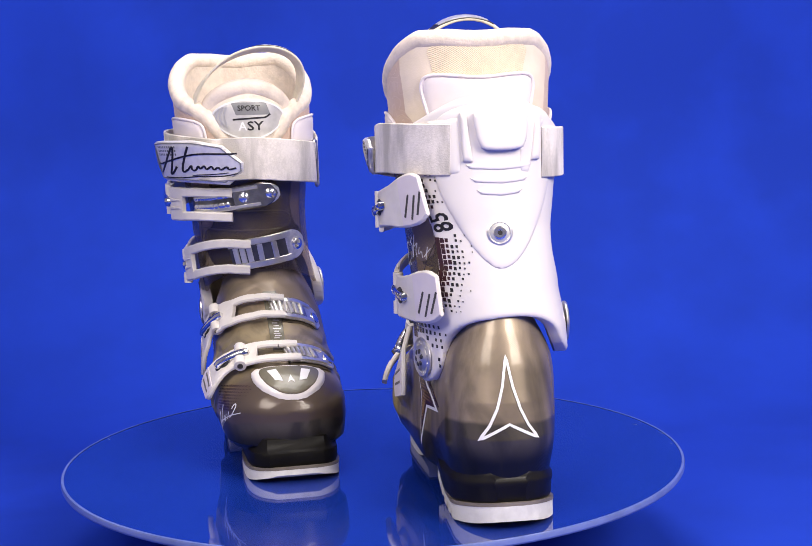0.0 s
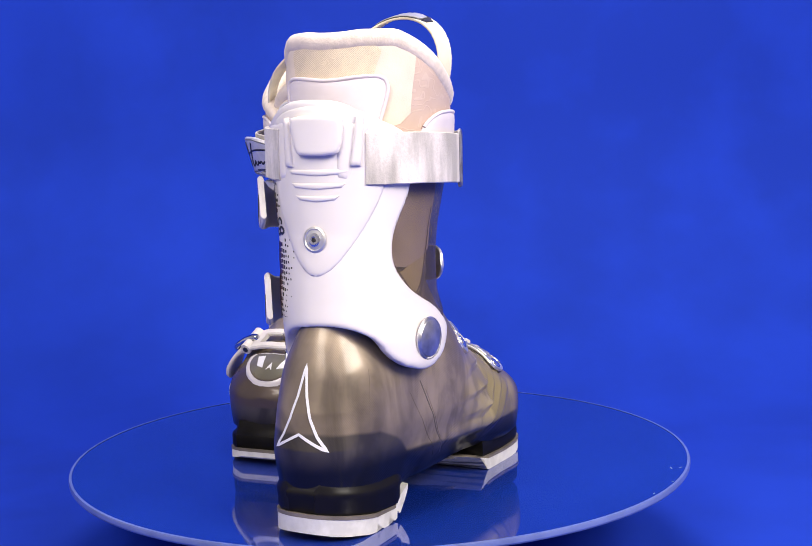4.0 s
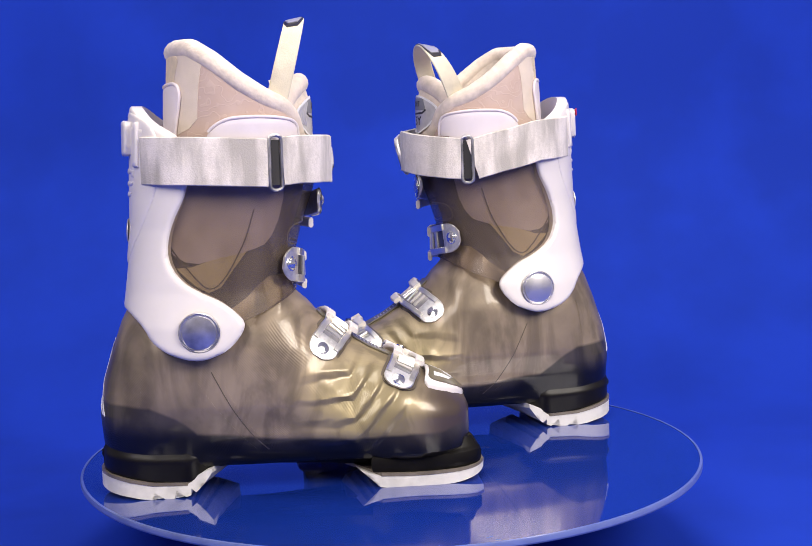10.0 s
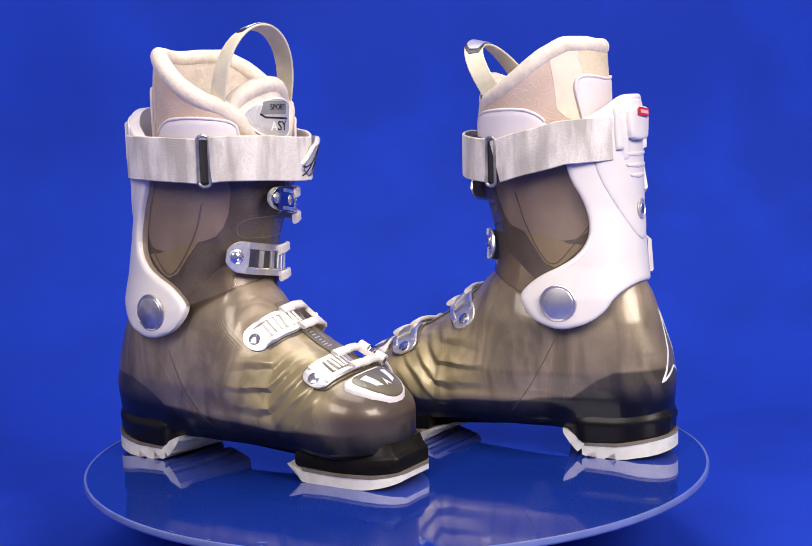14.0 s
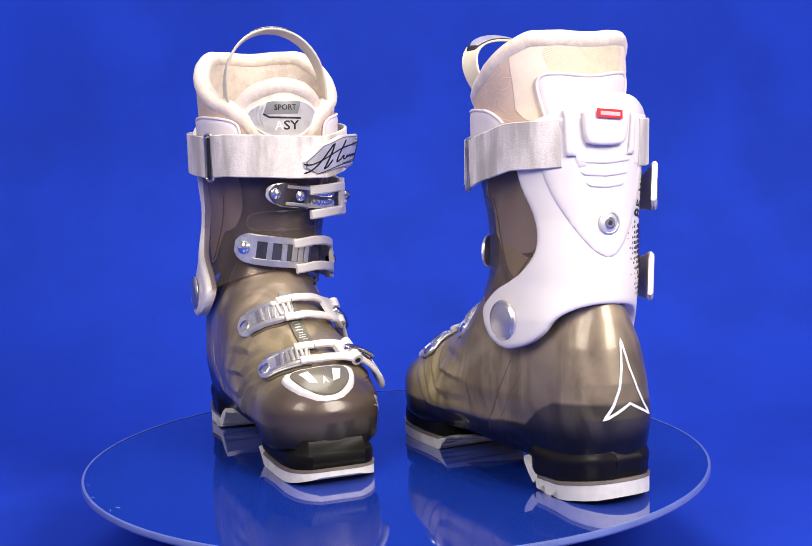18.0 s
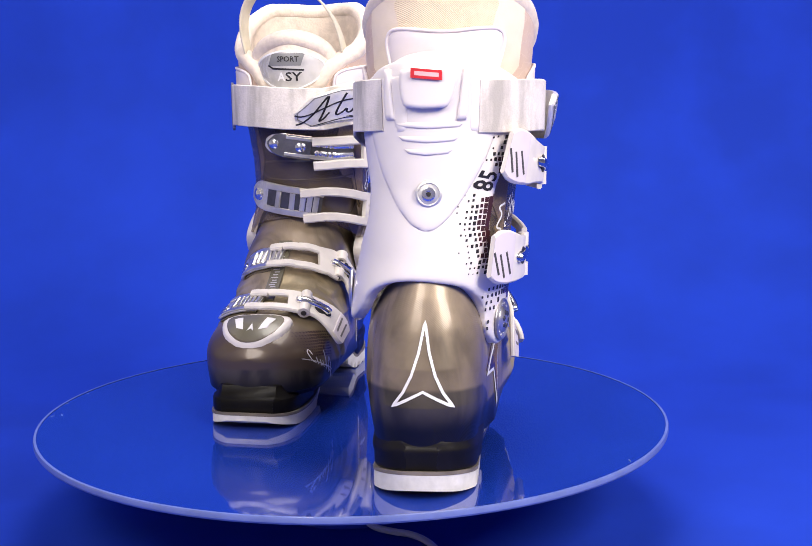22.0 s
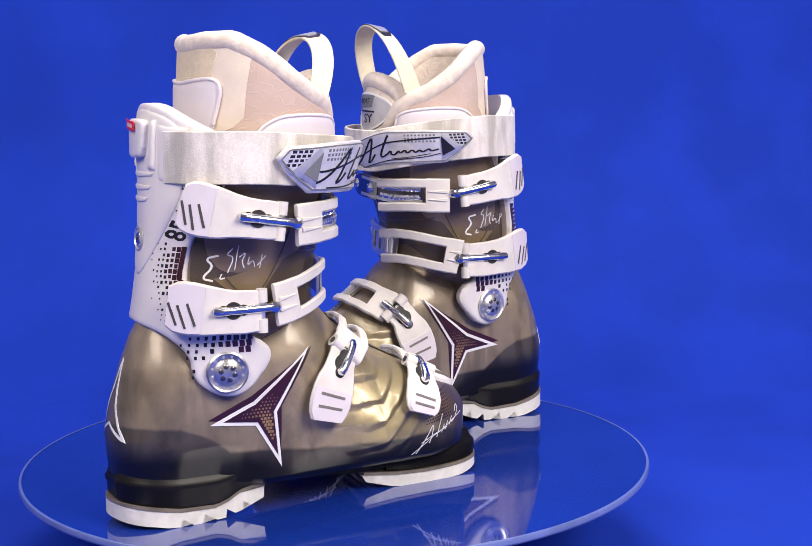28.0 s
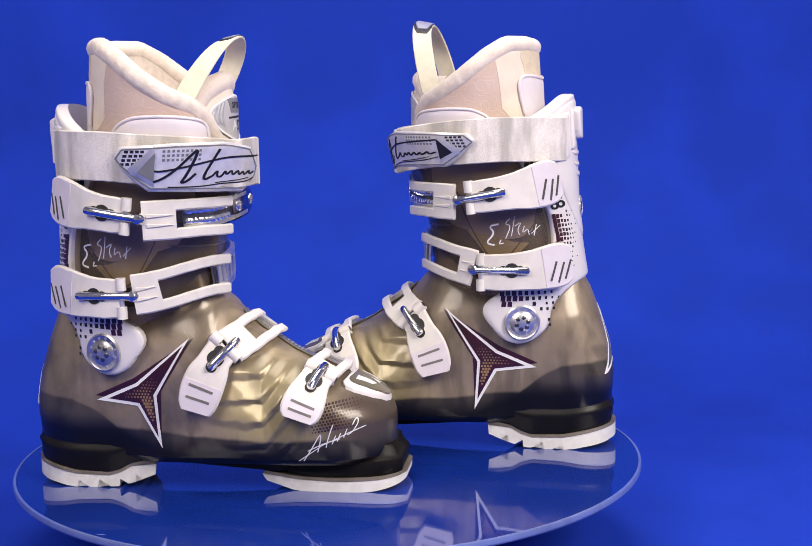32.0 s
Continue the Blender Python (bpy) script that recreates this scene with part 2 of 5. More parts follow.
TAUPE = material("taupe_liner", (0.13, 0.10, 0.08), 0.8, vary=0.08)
# dark bronze for the badge's edge line and for painted recess and crease shade
SEAM = material("dark_seam_and_crease_shade", (0.12, 0.095, 0.06), 0.3, coat=0.5)
CABLE = material("white_cable_sheath", (0.75, 0.75, 0.76), 0.35, vary=0.02)
PLASTER = material("unseen_pale_plaster", (0.74, 0.72, 0.70), 0.9, vary=0.04, scale=6)
DISC = material("glossy_blue_disc", (0.007, 0.030, 0.27), 0.035, vary=0.04, scale=12, spec=0.5)
# paler than the disc: the light caught by its edge, as colour
RIM_EDGE = material("pale_edge_light", (0.13, 0.17, 0.42), 0.3, coat=0.6, vary=0.06, scale=60)
DISC.node_tree.nodes["Principled BSDF"].inputs["Coat Weight"].default_value = 0.85
DISC.node_tree.nodes["Principled BSDF"].inputs["Coat Roughness"].default_value = 0.05
DISC.node_tree.nodes["Principled BSDF"].inputs["Coat IOR"].default_value = 1.55
MOTOR = material("blue_painted_motor_housing", (0.006, 0.035, 0.48), 0.5, vary=0.05)


# ---- mesh helpers ----
U = 0.000893        # the boots are drawn in units of this many metres
SIDE = 1            # +1 right boot, -1 left boot: mirrored
TILT = 0.0          # how far the boot's shaft leans to the outside, per unit of height


def link(name, verts, faces, mat, parent=None, label="", unit=1.0, side=1, smooth=True, sharp=35, weld=1e-6):
    me = bpy.data.meshes.new(name)
    me.from_pydata([(v[0] * unit * side, v[1] * unit, v[2] * unit) for v in verts], [],
                   [tuple(reversed(f)) for f in faces] if side < 0 else [tuple(f) for f in faces])
    me.materials.append(mat)
    bm = bmesh.new()
    bm.from_mesh(me)
    bmesh.ops.remove_doubles(bm, verts=bm.verts, dist=weld)
    bmesh.ops.recalc_face_normals(bm, faces=bm.faces)
    bm.to_mesh(me)
    bm.free()
    if smooth:
        me.shade_smooth()
        me.set_sharp_from_angle(angle=radians(sharp))
    ob = new(name, me)
    ob.parent = parent
    if label:
        ob["label"] = label
    return ob


def part(name, data, mat, parent, label="", smooth=True, sharp=35, weld=1e-6):
    """A part of a boot, from (vertices, faces) in boot units."""
    verts = [(v[0] + TILT * max(0.0, v[2] - 40), v[1], v[2]) for v in data[0]]
    return link(name, verts, data[1], mat, parent, label, U, SIDE, smooth, sharp, weld)


def join(*pieces):
    verts, faces = [], []
    for v, f in pieces:
        n = len(verts)
        verts += list(v)
        faces += [tuple(i + n for i in q) for q in f]
    return verts, faces


def table(rows, x):
    return float(np.interp(x, [r[0] for r in rows], [r[1] for r in rows]))


def loops(rings, cap_start=False, cap_end=False):
    n = len(rings[0])
    verts = [v for r in rings for v in r]
    faces = []
    for i in range(len(rings) - 1):
        for j in range(n):
            a, b = i * n + j, i * n + (j + 1) % n
            faces.append((a, b, b + n, a + n))
    if cap_start:
        faces.append(tuple(range(n)))
    if cap_end:
        faces.append(tuple(range((len(rings) - 1) * n, len(rings) * n)))
    return verts, faces


# ---- the boot's own surfaces: x to the outside of the leg, y to the toe, z up ----
ZK = 62.0
Z_TOP = [(-20, 260), (0, 215), (10, 190), (15, 176), (24, 160), (32, 150), (45, 139), (58, 130), (73, 120), (95, 109), (117, 98),
         (135, 90), (146, 83), (153, 75), (157, 66), (170, 50)]
Y_BACK = [(20, -149), (47, -151), (74, -153), (101, -148.5), (128, -140), (150, -132), (165, -124), (186, -108), (220, -100)]
W_LOW = [(-150, 43), (-100, 43), (-60, 46), (-30, 50), (0, 52.5), (40, 55.5), (80, 56.5), (110, 54.5), (157, 49)]
X_LOW = [(-150, 4), (-90, 3.5), (-30, 4), (20, 5.0), (80, 6.5), (120, 4), (157, 2.5)]
Y_TOE = 157.0


def ease(t):
    t = max(0.0, min(1.0, t))
    return t * t * (3 - 2 * t)


def low_width(y, z):
    w = table(W_LOW, y)
    yb = table(Y_BACK, z)
    if y < -95:
        n = 2.35 - 0.3 * ease((z - 60) / 65)
        w *= max(0.0, 1 - ((-95 - y) / (-95 - yb)) ** n) ** (1 / n) if y > yb else 0.0
    if y > 105:
        w *= max(0.0, 1 - (min(1.0, (y - 105) / (Y_TOE - 105))) ** 2.3) ** (1 / 2.3)
    if z < 56:
        w *= 1 - (0.20 - 0.12 * ease((y - 70) / 50)) * ((56 - z) / 30) ** 1.4 * max(0.0, min(1.0, (y + 40) / 80))
    if z < 68:
        w *= 1 - 0.14 * ((68 - z) / 32) ** 1.3 * max(0.0, min(1.0, (-40 - y) / 40))
    if z > 112:
        w *= (1 - 0.2 * ease((z - 125) / 50)) * (1 - 0.3 * ease((z - 112) / 75) * ease((-15 - y) / 50))
    if z > ZK:
        h = max(1.0, table(Z_TOP, y) - ZK)
        w *= max(0.0, 1 - min(1.0, (z - ZK) / h) ** 2.2) ** 0.55
    return w


def ridges(y, z):
    """Slanting folds pressed into the sides of the forefoot."""
    d = math.hypot((y - 54) / 50, (z - 82) / 46)
    if d > 1 or z < 38:
        return 0.0
    k = 56 - 0.08 * (z - 75)
    bend = z + 0.06 * (k - y) if y < k else z - 1.1 * (y - k)
    bend += 3.2 * noise.noise((y * 0.035, z * 0.05, 3.1)) + 1.2 * noise.noise((y * 0.11, z * 0.12, 8.0))
    f = 1 - ((bend - 7) / 19.0) % 1.0
    return (1 - d * d) ** 1.1 * (4.2 + 1.8 * noise.noise((y * 0.05, z * 0.07, 5.5))) * (f / 0.68 if f < 0.68 else (1 - f) / 0.32)


def low_side(y, z, s=1, off=0.0):
    """The lower shell's side at (y, z): s = 1 outside, -1 inside."""
    w = low_width(y, z) + off + ridges(y, z)
    if s < 0:
        w += 4.5 * ease((z - 60) / 25) * ease((60 - y) / 50) * ease((y + 125) / 45) * ease((185 - z) / 40)
        w -= 12 * ease((60 - z) / 26) * ease((y + 80) / 40) * ease((105 - y) / 70)
    return Vector((table(X_LOW, y) + s * w, y, z))


def low_back(x, z, off=0.0):
    lo, hi = table(Y_BACK, z), -95.0
    for _ in range(30):
        y = (lo + hi) / 2
        if low_width(y, z) < abs(x - table(X_LOW, y)):
            lo = y
        else:
            hi = y
    return Vector((x, lo - off, z))


def low_over(y, a, off=0.0):
    """Over the instep: a in degrees, 0 outside, 90 on top, 180 inside; below 0 or above 180 down the sides."""
    if 0 <= a <= 180:
        c, s = math.cos(radians(a)), math.sin(radians(a))
        h = table(Z_TOP, y) - ZK
        z = ZK + h * s ** 0.909
        g = low_width(y, ZK)
        x = table(X_LOW, y) + math.copysign(abs(c) ** 1.1, c) * g
        return Vector((x, y, z))
    d = -a if a < 0 else a - 180
    return low_side(y, ZK - d * 0.9, 1 if a < 0 else -1)


CUFF_ROWS = [(95, -128, 36, -53, 55), (130, -127, 27, -55, 56), (150, -126, 21, -53, 57), (177, -122, 13, -47.5, 61),
             (207, -118, 15, -45.5, 64), (228, -115.5, 21, -45, 66), (255, -114.5, 31, -47, 70), (290, -113, 40, -52, 77), (330, -112, 42, -54, 80)]


def cuff_row(z):
    return [table([(r[0], r[k]) for r in CUFF_ROWS], z) for k in (1, 2, 3, 4)]


def fullness(c, s):
    """How square the cuff's section is: in front, behind on the outside, behind on the inside."""
    return 2.25 if c >= 0 else 1.9 if s >= 0 else 2.3


def cuff_at(a, z, off=0.0):
    """The cuff's skin: a in degrees, 0 front, 90 outside, 180 back, -90 inside."""
    yb, yf, xm, xl = cuff_row(z)
    c, s = math.cos(radians(a)), math.sin(radians(a))
    e = 2 / fullness(c, s)
    x = (xm + xl) / 2 + (xl - xm) / 2 * math.copysign(abs(s) ** e, s)
    y = (yb + yf) / 2 + (yf - yb) / 2 * math.copysign(abs(c) ** e, c)
    p = Vector((x, y, z))
    if off:
        t = cuff_at(a + 0.7, z) - cuff_at(a - 0.7, z)
        p += Vector((-t.y, t.x, 0)).normalized() * off
    return p


def cuff_angle(y, z, s=1):
    """The angle at which the cuff's side passes y."""
    yb, yf, _, _ = cuff_row(z)
    c = max(-1.0, min(1.0, (y - (yb + yf) / 2) / ((yf - yb) / 2)))
    return s * math.degrees(math.acos(math.copysign(abs(c) ** (fullness(c, s) / 2), c)))


def cuff_angle_x(x, z, front=True):
    _, _, xm, xl = cuff_row(z)
    c = max(-1.0, min(1.0, (x - (xm + xl) / 2) / ((xl - xm) / 2)))
    a = math.degrees(math.asin(math.copysign(abs(c) ** (fullness(1 if front else -1, c) / 2), c)))
    return a if front else math.copysign(180 - abs(a), a)


def clip(poly, axis, value, keep):
    out = []
    for i in range(len(poly)):
        a, b = poly[i - 1], poly[i]
        ina, inb = (a[axis] - value) * keep >= 0, (b[axis] - value) * keep >= 0
        if ina != inb:
            t = (value - a[axis]) / (b[axis] - a[axis])
            out.append((a[0] + (b[0] - a[0]) * t, a[1] + (b[1] - a[1]) * t))
        if inb:
            out.append(b)
    return out


def smooth_poly(poly, rounds=1):
    """Corner cutting."""
    for _ in range(rounds):
        out = []
        for i in range(len(poly)):
            a, b = poly[i], poly[(i + 1) % len(poly)]
            out += [(a[0] * 0.75 + b[0] * 0.25, a[1] * 0.75 + b[1] * 0.25), (a[0] * 0.25 + b[0] * 0.75, a[1] * 0.25 + b[1] * 0.75)]
        poly = out
    return poly


def rim_distance(pts, poly):
    """How far each point lies from the outline."""
    p = np.array(pts, float)[:, None, :]
    a = np.array(poly, float)
    d = np.roll(a, -1, 0) - a
    t = np.clip(((p - a) * d).sum(2) / np.maximum(1e-9, (d * d).sum(1)), 0, 1)
    return np.sqrt((((a + d * t[..., None]) - p) ** 2).sum(2)).min(1)


def patch(poly, skin, base, thick, cell=(6, 6), soft=1.0, bend=3.0):
    """A sheet with the outline poly, in the skin's two coordinates, laid on the skin: skin(u, v, off) gives a place."""
    us, vs = [p[0] for p in poly], [p[1] for p in poly]
    index, pts, faces = {}, [], []

    def number(p):
        key = (round(p[0], 3), round(p[1], 3))
        if key not in index:
            index[key] = len(pts)
            pts.append(p)
        return index[key]

    for i in range(math.floor(min(us) / cell[0]), math.ceil(max(us) / cell[0])):
        strip = clip(clip(poly, 0, i * cell[0], 1), 0, (i + 1) * cell[0], -1)
        if len(strip) < 3:
            continue
        for j in range(math.floor(min(vs) / cell[1]), math.ceil(max(vs) / cell[1])):
            q = clip(clip(strip, 1, j * cell[1], 1), 1, (j + 1) * cell[1], -1)
            f = []
            for p in q:
                k = number(p)
                if not f or f[-1] != k:
                    f.append(k)
            if len(f) > 1 and f[0] == f[-1]:
                f.pop()
            if len(f) > 2 and len(set(f)) == len(f):
                faces.append(tuple(f))
    n = len(pts)
    edge = {}
    for f in faces:
        for a, b in zip(f, f[1:] + f[:1]):
            edge[(a, b)] = edge.get((a, b), 0) + 1
    rim = [e for e in edge if (e[1], e[0]) not in edge]
    near = rim_distance([((pts[a][0] + pts[b][0]) / 2, (pts[a][1] + pts[b][1]) / 2) for a, b in rim], poly)
    rim = [e for e, d in zip(rim, near) if d < 0.02]
    rise = np.ones(n)
    if soft < 1:
        d = np.clip(rim_distance(pts, poly) / bend, 0, 1)
        rise = soft + (1 - soft) * np.sqrt(1 - (1 - d) ** 2)
    verts = [skin(p[0], p[1], base + thick * float(r)) for p, r in zip(pts, rise)]
    verts += [skin(p[0], p[1], base) for p in pts]
    allf = faces + [tuple(i + n for i in reversed(f)) for f in faces] + [(a, b, b + n, a + n) for a, b in rim]
    return verts, allf


def on_low(s):
    return lambda u, v, o: low_side(u, v, s, o)


def on_cuff(u, v, o):
    return cuff_at(u, v, o)


def ribbon(pts, ups, widths, thick, lift=0.0, bevel=None):
    """A bar of rectangular section with softened edges along pts; ups are the directions away from the surface."""
    n = len(pts)
    rings = []
    for i in range(n):
        t = (pts[min(i + 1, n - 1)] - pts[max(i - 1, 0)]).normalized()
        u = ups[i] - t * ups[i].dot(t)
        u.normalize()
        s = t.cross(u)
        w = (widths[i] if isinstance(widths, (list, tuple)) else widths) / 2
        b = min(bevel if bevel is not None else thick * 0.3, w * 0.8, thick * 0.45)
        c = pts[i] + u * lift
        rings.append([c + s * x + u * y for x, y in ((-w, b), (-w, thick - b), (-w + b, thick), (w - b, thick), (w, thick - b), (w, b), (w - b, 0), (-w + b, 0))])
    return loops(rings, True, True)


def along_cuff(stations, n=24):
    """Points and outward directions along (angle, z) stations on the cuff."""
    pts, ups = [], []
    for i in range(n + 1):
        t = i / n * (len(stations) - 1)
        k = min(int(t), len(stations) - 2)
        a = stations[k][0] + (stations[k + 1][0] - stations[k][0]) * (t - k)
        z = stations[k][1] + (stations[k + 1][1] - stations[k][1]) * (t - k)
        p = cuff_at(a, z)
        pts.append(p)
        ups.append(cuff_at(a, z, 1.0) - p)
    return pts, ups


def stiff(pts, ups, k, share):
    """A metal strip that follows the surface up to the point k and runs nearly straight after it."""
    t = (pts[k + 1] - pts[k - 1]).normalized()
    for i in range(k + 1, len(pts)):
        w = share * min(1.0, (i - k) / 6)
        pts[i] = pts[i].lerp(pts[k] + t * (pts[i] - pts[k]).length, w)
        ups[i] = ups[i].normalized().lerp(ups[k].normalized(), w)
    return pts, ups


def along_low(stations, n=24):
    """The same over the lower shell, by (y, angle over the instep)."""
    pts = []
    for i in range(n + 1):
        t = i / n * (len(stations) - 1)
        k = min(int(t), len(stations) - 2)
        y = stations[k][0] + (stations[k + 1][0] - stations[k][0]) * (t - k)
        a = stations[k][1] + (stations[k + 1][1] - stations[k][1]) * (t - k)
        pts.append((y, a))
    out, ups = [], []
    for y, a in pts:
        p = low_over(y, a)
        e = (low_over(y, a + 2) - low_over(y, a - 2)).cross(low_over(y + 1.5, a) - low_over(y - 1.5, a))
        e.normalize()
        if e.dot(p - Vector((table(X_LOW, y), y, ZK - 10))) < 0:
            e = -e
        out.append(p)
        ups.append(e)
    return out, ups


def tube(pts, r, sides=8):
    rings = []
    for i, p in enumerate(pts):
        t = (pts[min(i + 1, len(pts) - 1)] - pts[max(i - 1, 0)]).normalized()
        a = t.orthogonal().normalized() if i == 0 else (rings_a - t * rings_a.dot(t)).normalized()
        rings_a = a
        b = t.cross(a)
        rings.append([p + a * math.cos(k * math.tau / sides) * r + b * math.sin(k * math.tau / sides) * r for k in range(sides)])
    return loops(rings, True, True)


def tongue_widths(w, n):
    """Even width with a round end."""
    return [w * (1.0 if i < n - 7 else math.sqrt(max(0.03, 1 - ((i - n + 7.5) / 7.0) ** 2))) for i in range(n)]


def side_rails(pts, ups, w):
    out = []
    for s in (-1, 1):
        line = []
        for i, q in enumerate(pts):
            t = (pts[min(i + 1, len(pts) - 1)] - pts[max(i - 1, 0)]).normalized()
            line.append(q + t.cross(ups[i].normalized()) * s * w * 0.39)
        out.append(line)
    return out


def stud(p, n, profile, sides=20):
    """A turned piece at p that stands out along n; profile: (radius, height)."""
    n = n.normalized()
    a = n.orthogonal().normalized()
    b = n.cross(a)
    rings = [[p + n * h + (a * math.cos(k * math.tau / sides) + b * math.sin(k * math.tau / sides)) * r for k in range(sides)] for r, h in profile]
    return loops(rings, True, True)


def inside(u, v, poly):
    hit = False
    for a, b in zip(poly, poly[1:] + poly[:1]):
        if (a[1] > v) != (b[1] > v) and u < a[0] + (v - a[1]) * (b[0] - a[0]) / (b[1] - a[1]):
            hit = not hit
    return hit


def inset(poly, d):
    """The outline moved inwards by d; poly runs clockwise or counter-clockwise."""
    n = len(poly)
    area = sum(poly[i - 1][0] * poly[i][1] - poly[i][0] * poly[i - 1][1] for i in range(n))
    sgn = 1 if area > 0 else -1
    out = []
    for i in range(n):
        a, b, c = (Vector(poly[k % n]) for k in (i - 1, i, i + 1))
        u, v = (b - a).normalized(), (c - b).normalized()
        nu, nv = Vector((-u.y, u.x)) * sgn, Vector((-v.y, v.x)) * sgn
        m = nu + nv
        m *= d / max(0.12, m.dot(nu))
        out.append((b.x + m.x, b.y + m.y))
    return out


def smooth_line(line, rounds=2):
    """Corner cutting that keeps the ends."""
    for _ in range(rounds):
        out = [line[0]]
        for a, b in zip(line, line[1:]):
            out += [(a[0] * 0.75 + b[0] * 0.25, a[1] * 0.75 + b[1] * 0.25), (a[0] * 0.25 + b[0] * 0.75, a[1] * 0.25 + b[1] * 0.75)]
        line = out + [line[-1]]
    return line


def stroke(line, width, skin, base, thick=0.25, closed=False, step=3.0):
    """A drawn line of even width on a skin."""
    pts = list(line) + ([line[0]] if closed else [])
    fine = []
    for a, b in zip(pts, pts[1:]):
        k = max(1, int(math.hypot(b[0] - a[0], b[1] - a[1]) / step))
        fine += [(a[0] + (b[0] - a[0]) * i / k, a[1] + (b[1] - a[1]) * i / k) for i in range(k)]
    fine.append(pts[-1])
    verts, faces = [], []
    m = len(fine)
    for i, p in enumerate(fine):
        a, b = fine[max(i - 1, 0)], fine[min(i + 1, m - 1)]
        if closed and i in (0, m - 1):
            a, b = fine[-2], fine[1]
        dx, dy = b[0] - a[0], b[1] - a[1]
        d = math.hypot(dx, dy) or 1
        nx, ny = -dy / d * width / 2, dx / d * width / 2
        for o in (base, base + thick):
            verts += [skin(p[0] + nx, p[1] + ny, o), skin(p[0] - nx, p[1] - ny, o)]
        if i:
            q = 4 * (i - 1)
            faces += [(q + 2, q + 3, q + 7, q + 6), (q, q + 4, q + 5, q + 1), (q, q + 2, q + 6, q + 4), (q + 1, q + 5, q + 7, q + 3)]
    return verts, faces


def writing(words, size, place, base=0.3):
    """Letters as a mesh; place(u, v, off) puts each point, u along the line and v up."""
    curve = bpy.data.curves.new("letters", "FONT")
    curve.body, curve.size, curve.align_x, curve.align_y = words, size, "CENTER", "CENTER"
    curve.resolution_u = 2
    curve.offset = size * 0.018
    ob = bpy.data.objects.new("letters", curve)
    me = bpy.data.meshes.new_from_object(ob)
    verts = [place(v.co.x, v.co.y, base) for v in me.vertices]
    faces = [tuple(f.vertices) for f in me.polygons]
    bpy.data.objects.remove(ob)
    bpy.data.curves.remove(curve)
    bpy.data.meshes.remove(me)
    return verts, faces


# ---- the place: cloth sweep, and an unseen room added around it ----
def backdrop():
    """One sheet of cloth: flat under the turntable, bent up behind it, with shallow hanging folds."""
    line = [(-1.6, -0.075), (0.35, -0.075)]
    line += [(0.35 + 0.4 * math.sin(a), 0.325 - 0.4 * math.cos(a)) for a in np.linspace(0.12, math.pi / 2, 12)]
    line += [(0.75, z) for z in np.linspace(0.45, 1.7, 12)]
    verts, faces = [], []
    n = 121
    for k, (y, z) in enumerate(line):
        for i in range(n):
            x = -1.9 + 3.8 * i / (n - 1)
            up = min(1.0, max(0.0, (z + 0.05) / 0.6))
            fold = 0.010 * math.sin(x * 9 + 1.3 * math.sin(x * 3.1)) + 0.006 * math.sin(x * 23 + z * 2.0) + 0.004 * noise.noise((x * 5, z * 3, 0))
            verts.append((x, y + fold * up, z + (0.002 * noise.noise((x * 4, y * 4, 2)) if k < 2 else 0)))
    for k in range(len(line) - 1):
        for i in range(n - 1):
            a = k * n + i
            faces.append((a, a + 1, a + n + 1, a + n))
    ob = link("backdrop", verts, faces, CLOTH)
    return tagged(ob, "seamless saturated blue cloth backdrop with faint folds", "backdrop", kind="structure")


def box(x0, x1, y0, y1, z0, z1):
    v = [(x, y, z) for z in (z0, z1) for y in (y0, y1) for x in (x0, x1)]
    return v, [(0, 2, 3, 1), (4, 5, 7, 6), (0, 1, 5, 4), (2, 6, 7, 3), (0, 4, 6, 2), (1, 3, 7, 5)]


def room():
    # added enclosure, never in view; its pale walls bounce fill light onto the boots
    for name, b in (("wall_north", (-2.1, 2.1, 1.0, 1.1, -0.8, 2.2)), ("wall_south", (-2.1, 2.1, -2.6, -2.5, -0.8, 2.2)),
                    ("wall_west", (-2.2, -2.1, -2.6, 1.1, -0.8, 2.2)), ("wall_east", (2.1, 2.2, -2.6, 1.1, -0.8, 2.2)),
                    ("floor", (-2.2, 2.2, -2.6, 1.1, -0.9, -0.8)), ("ceiling", (-2.2, 2.2, -2.6, 1.1, 2.2, 2.3))):
        tagged(link(name, *box(*b), PLASTER, smooth=False), "unseen plain pale " + name.split("_")[0], name.split("_")[0], kind="structure")
    tagged(link("table_top", *box(-1.95, 1.95, -1.65, 0.9, -0.115, -0.085), PLASTER, smooth=False),
           "plain support board under the blue cloth", "board", kind="structure")


backdrop()
room()


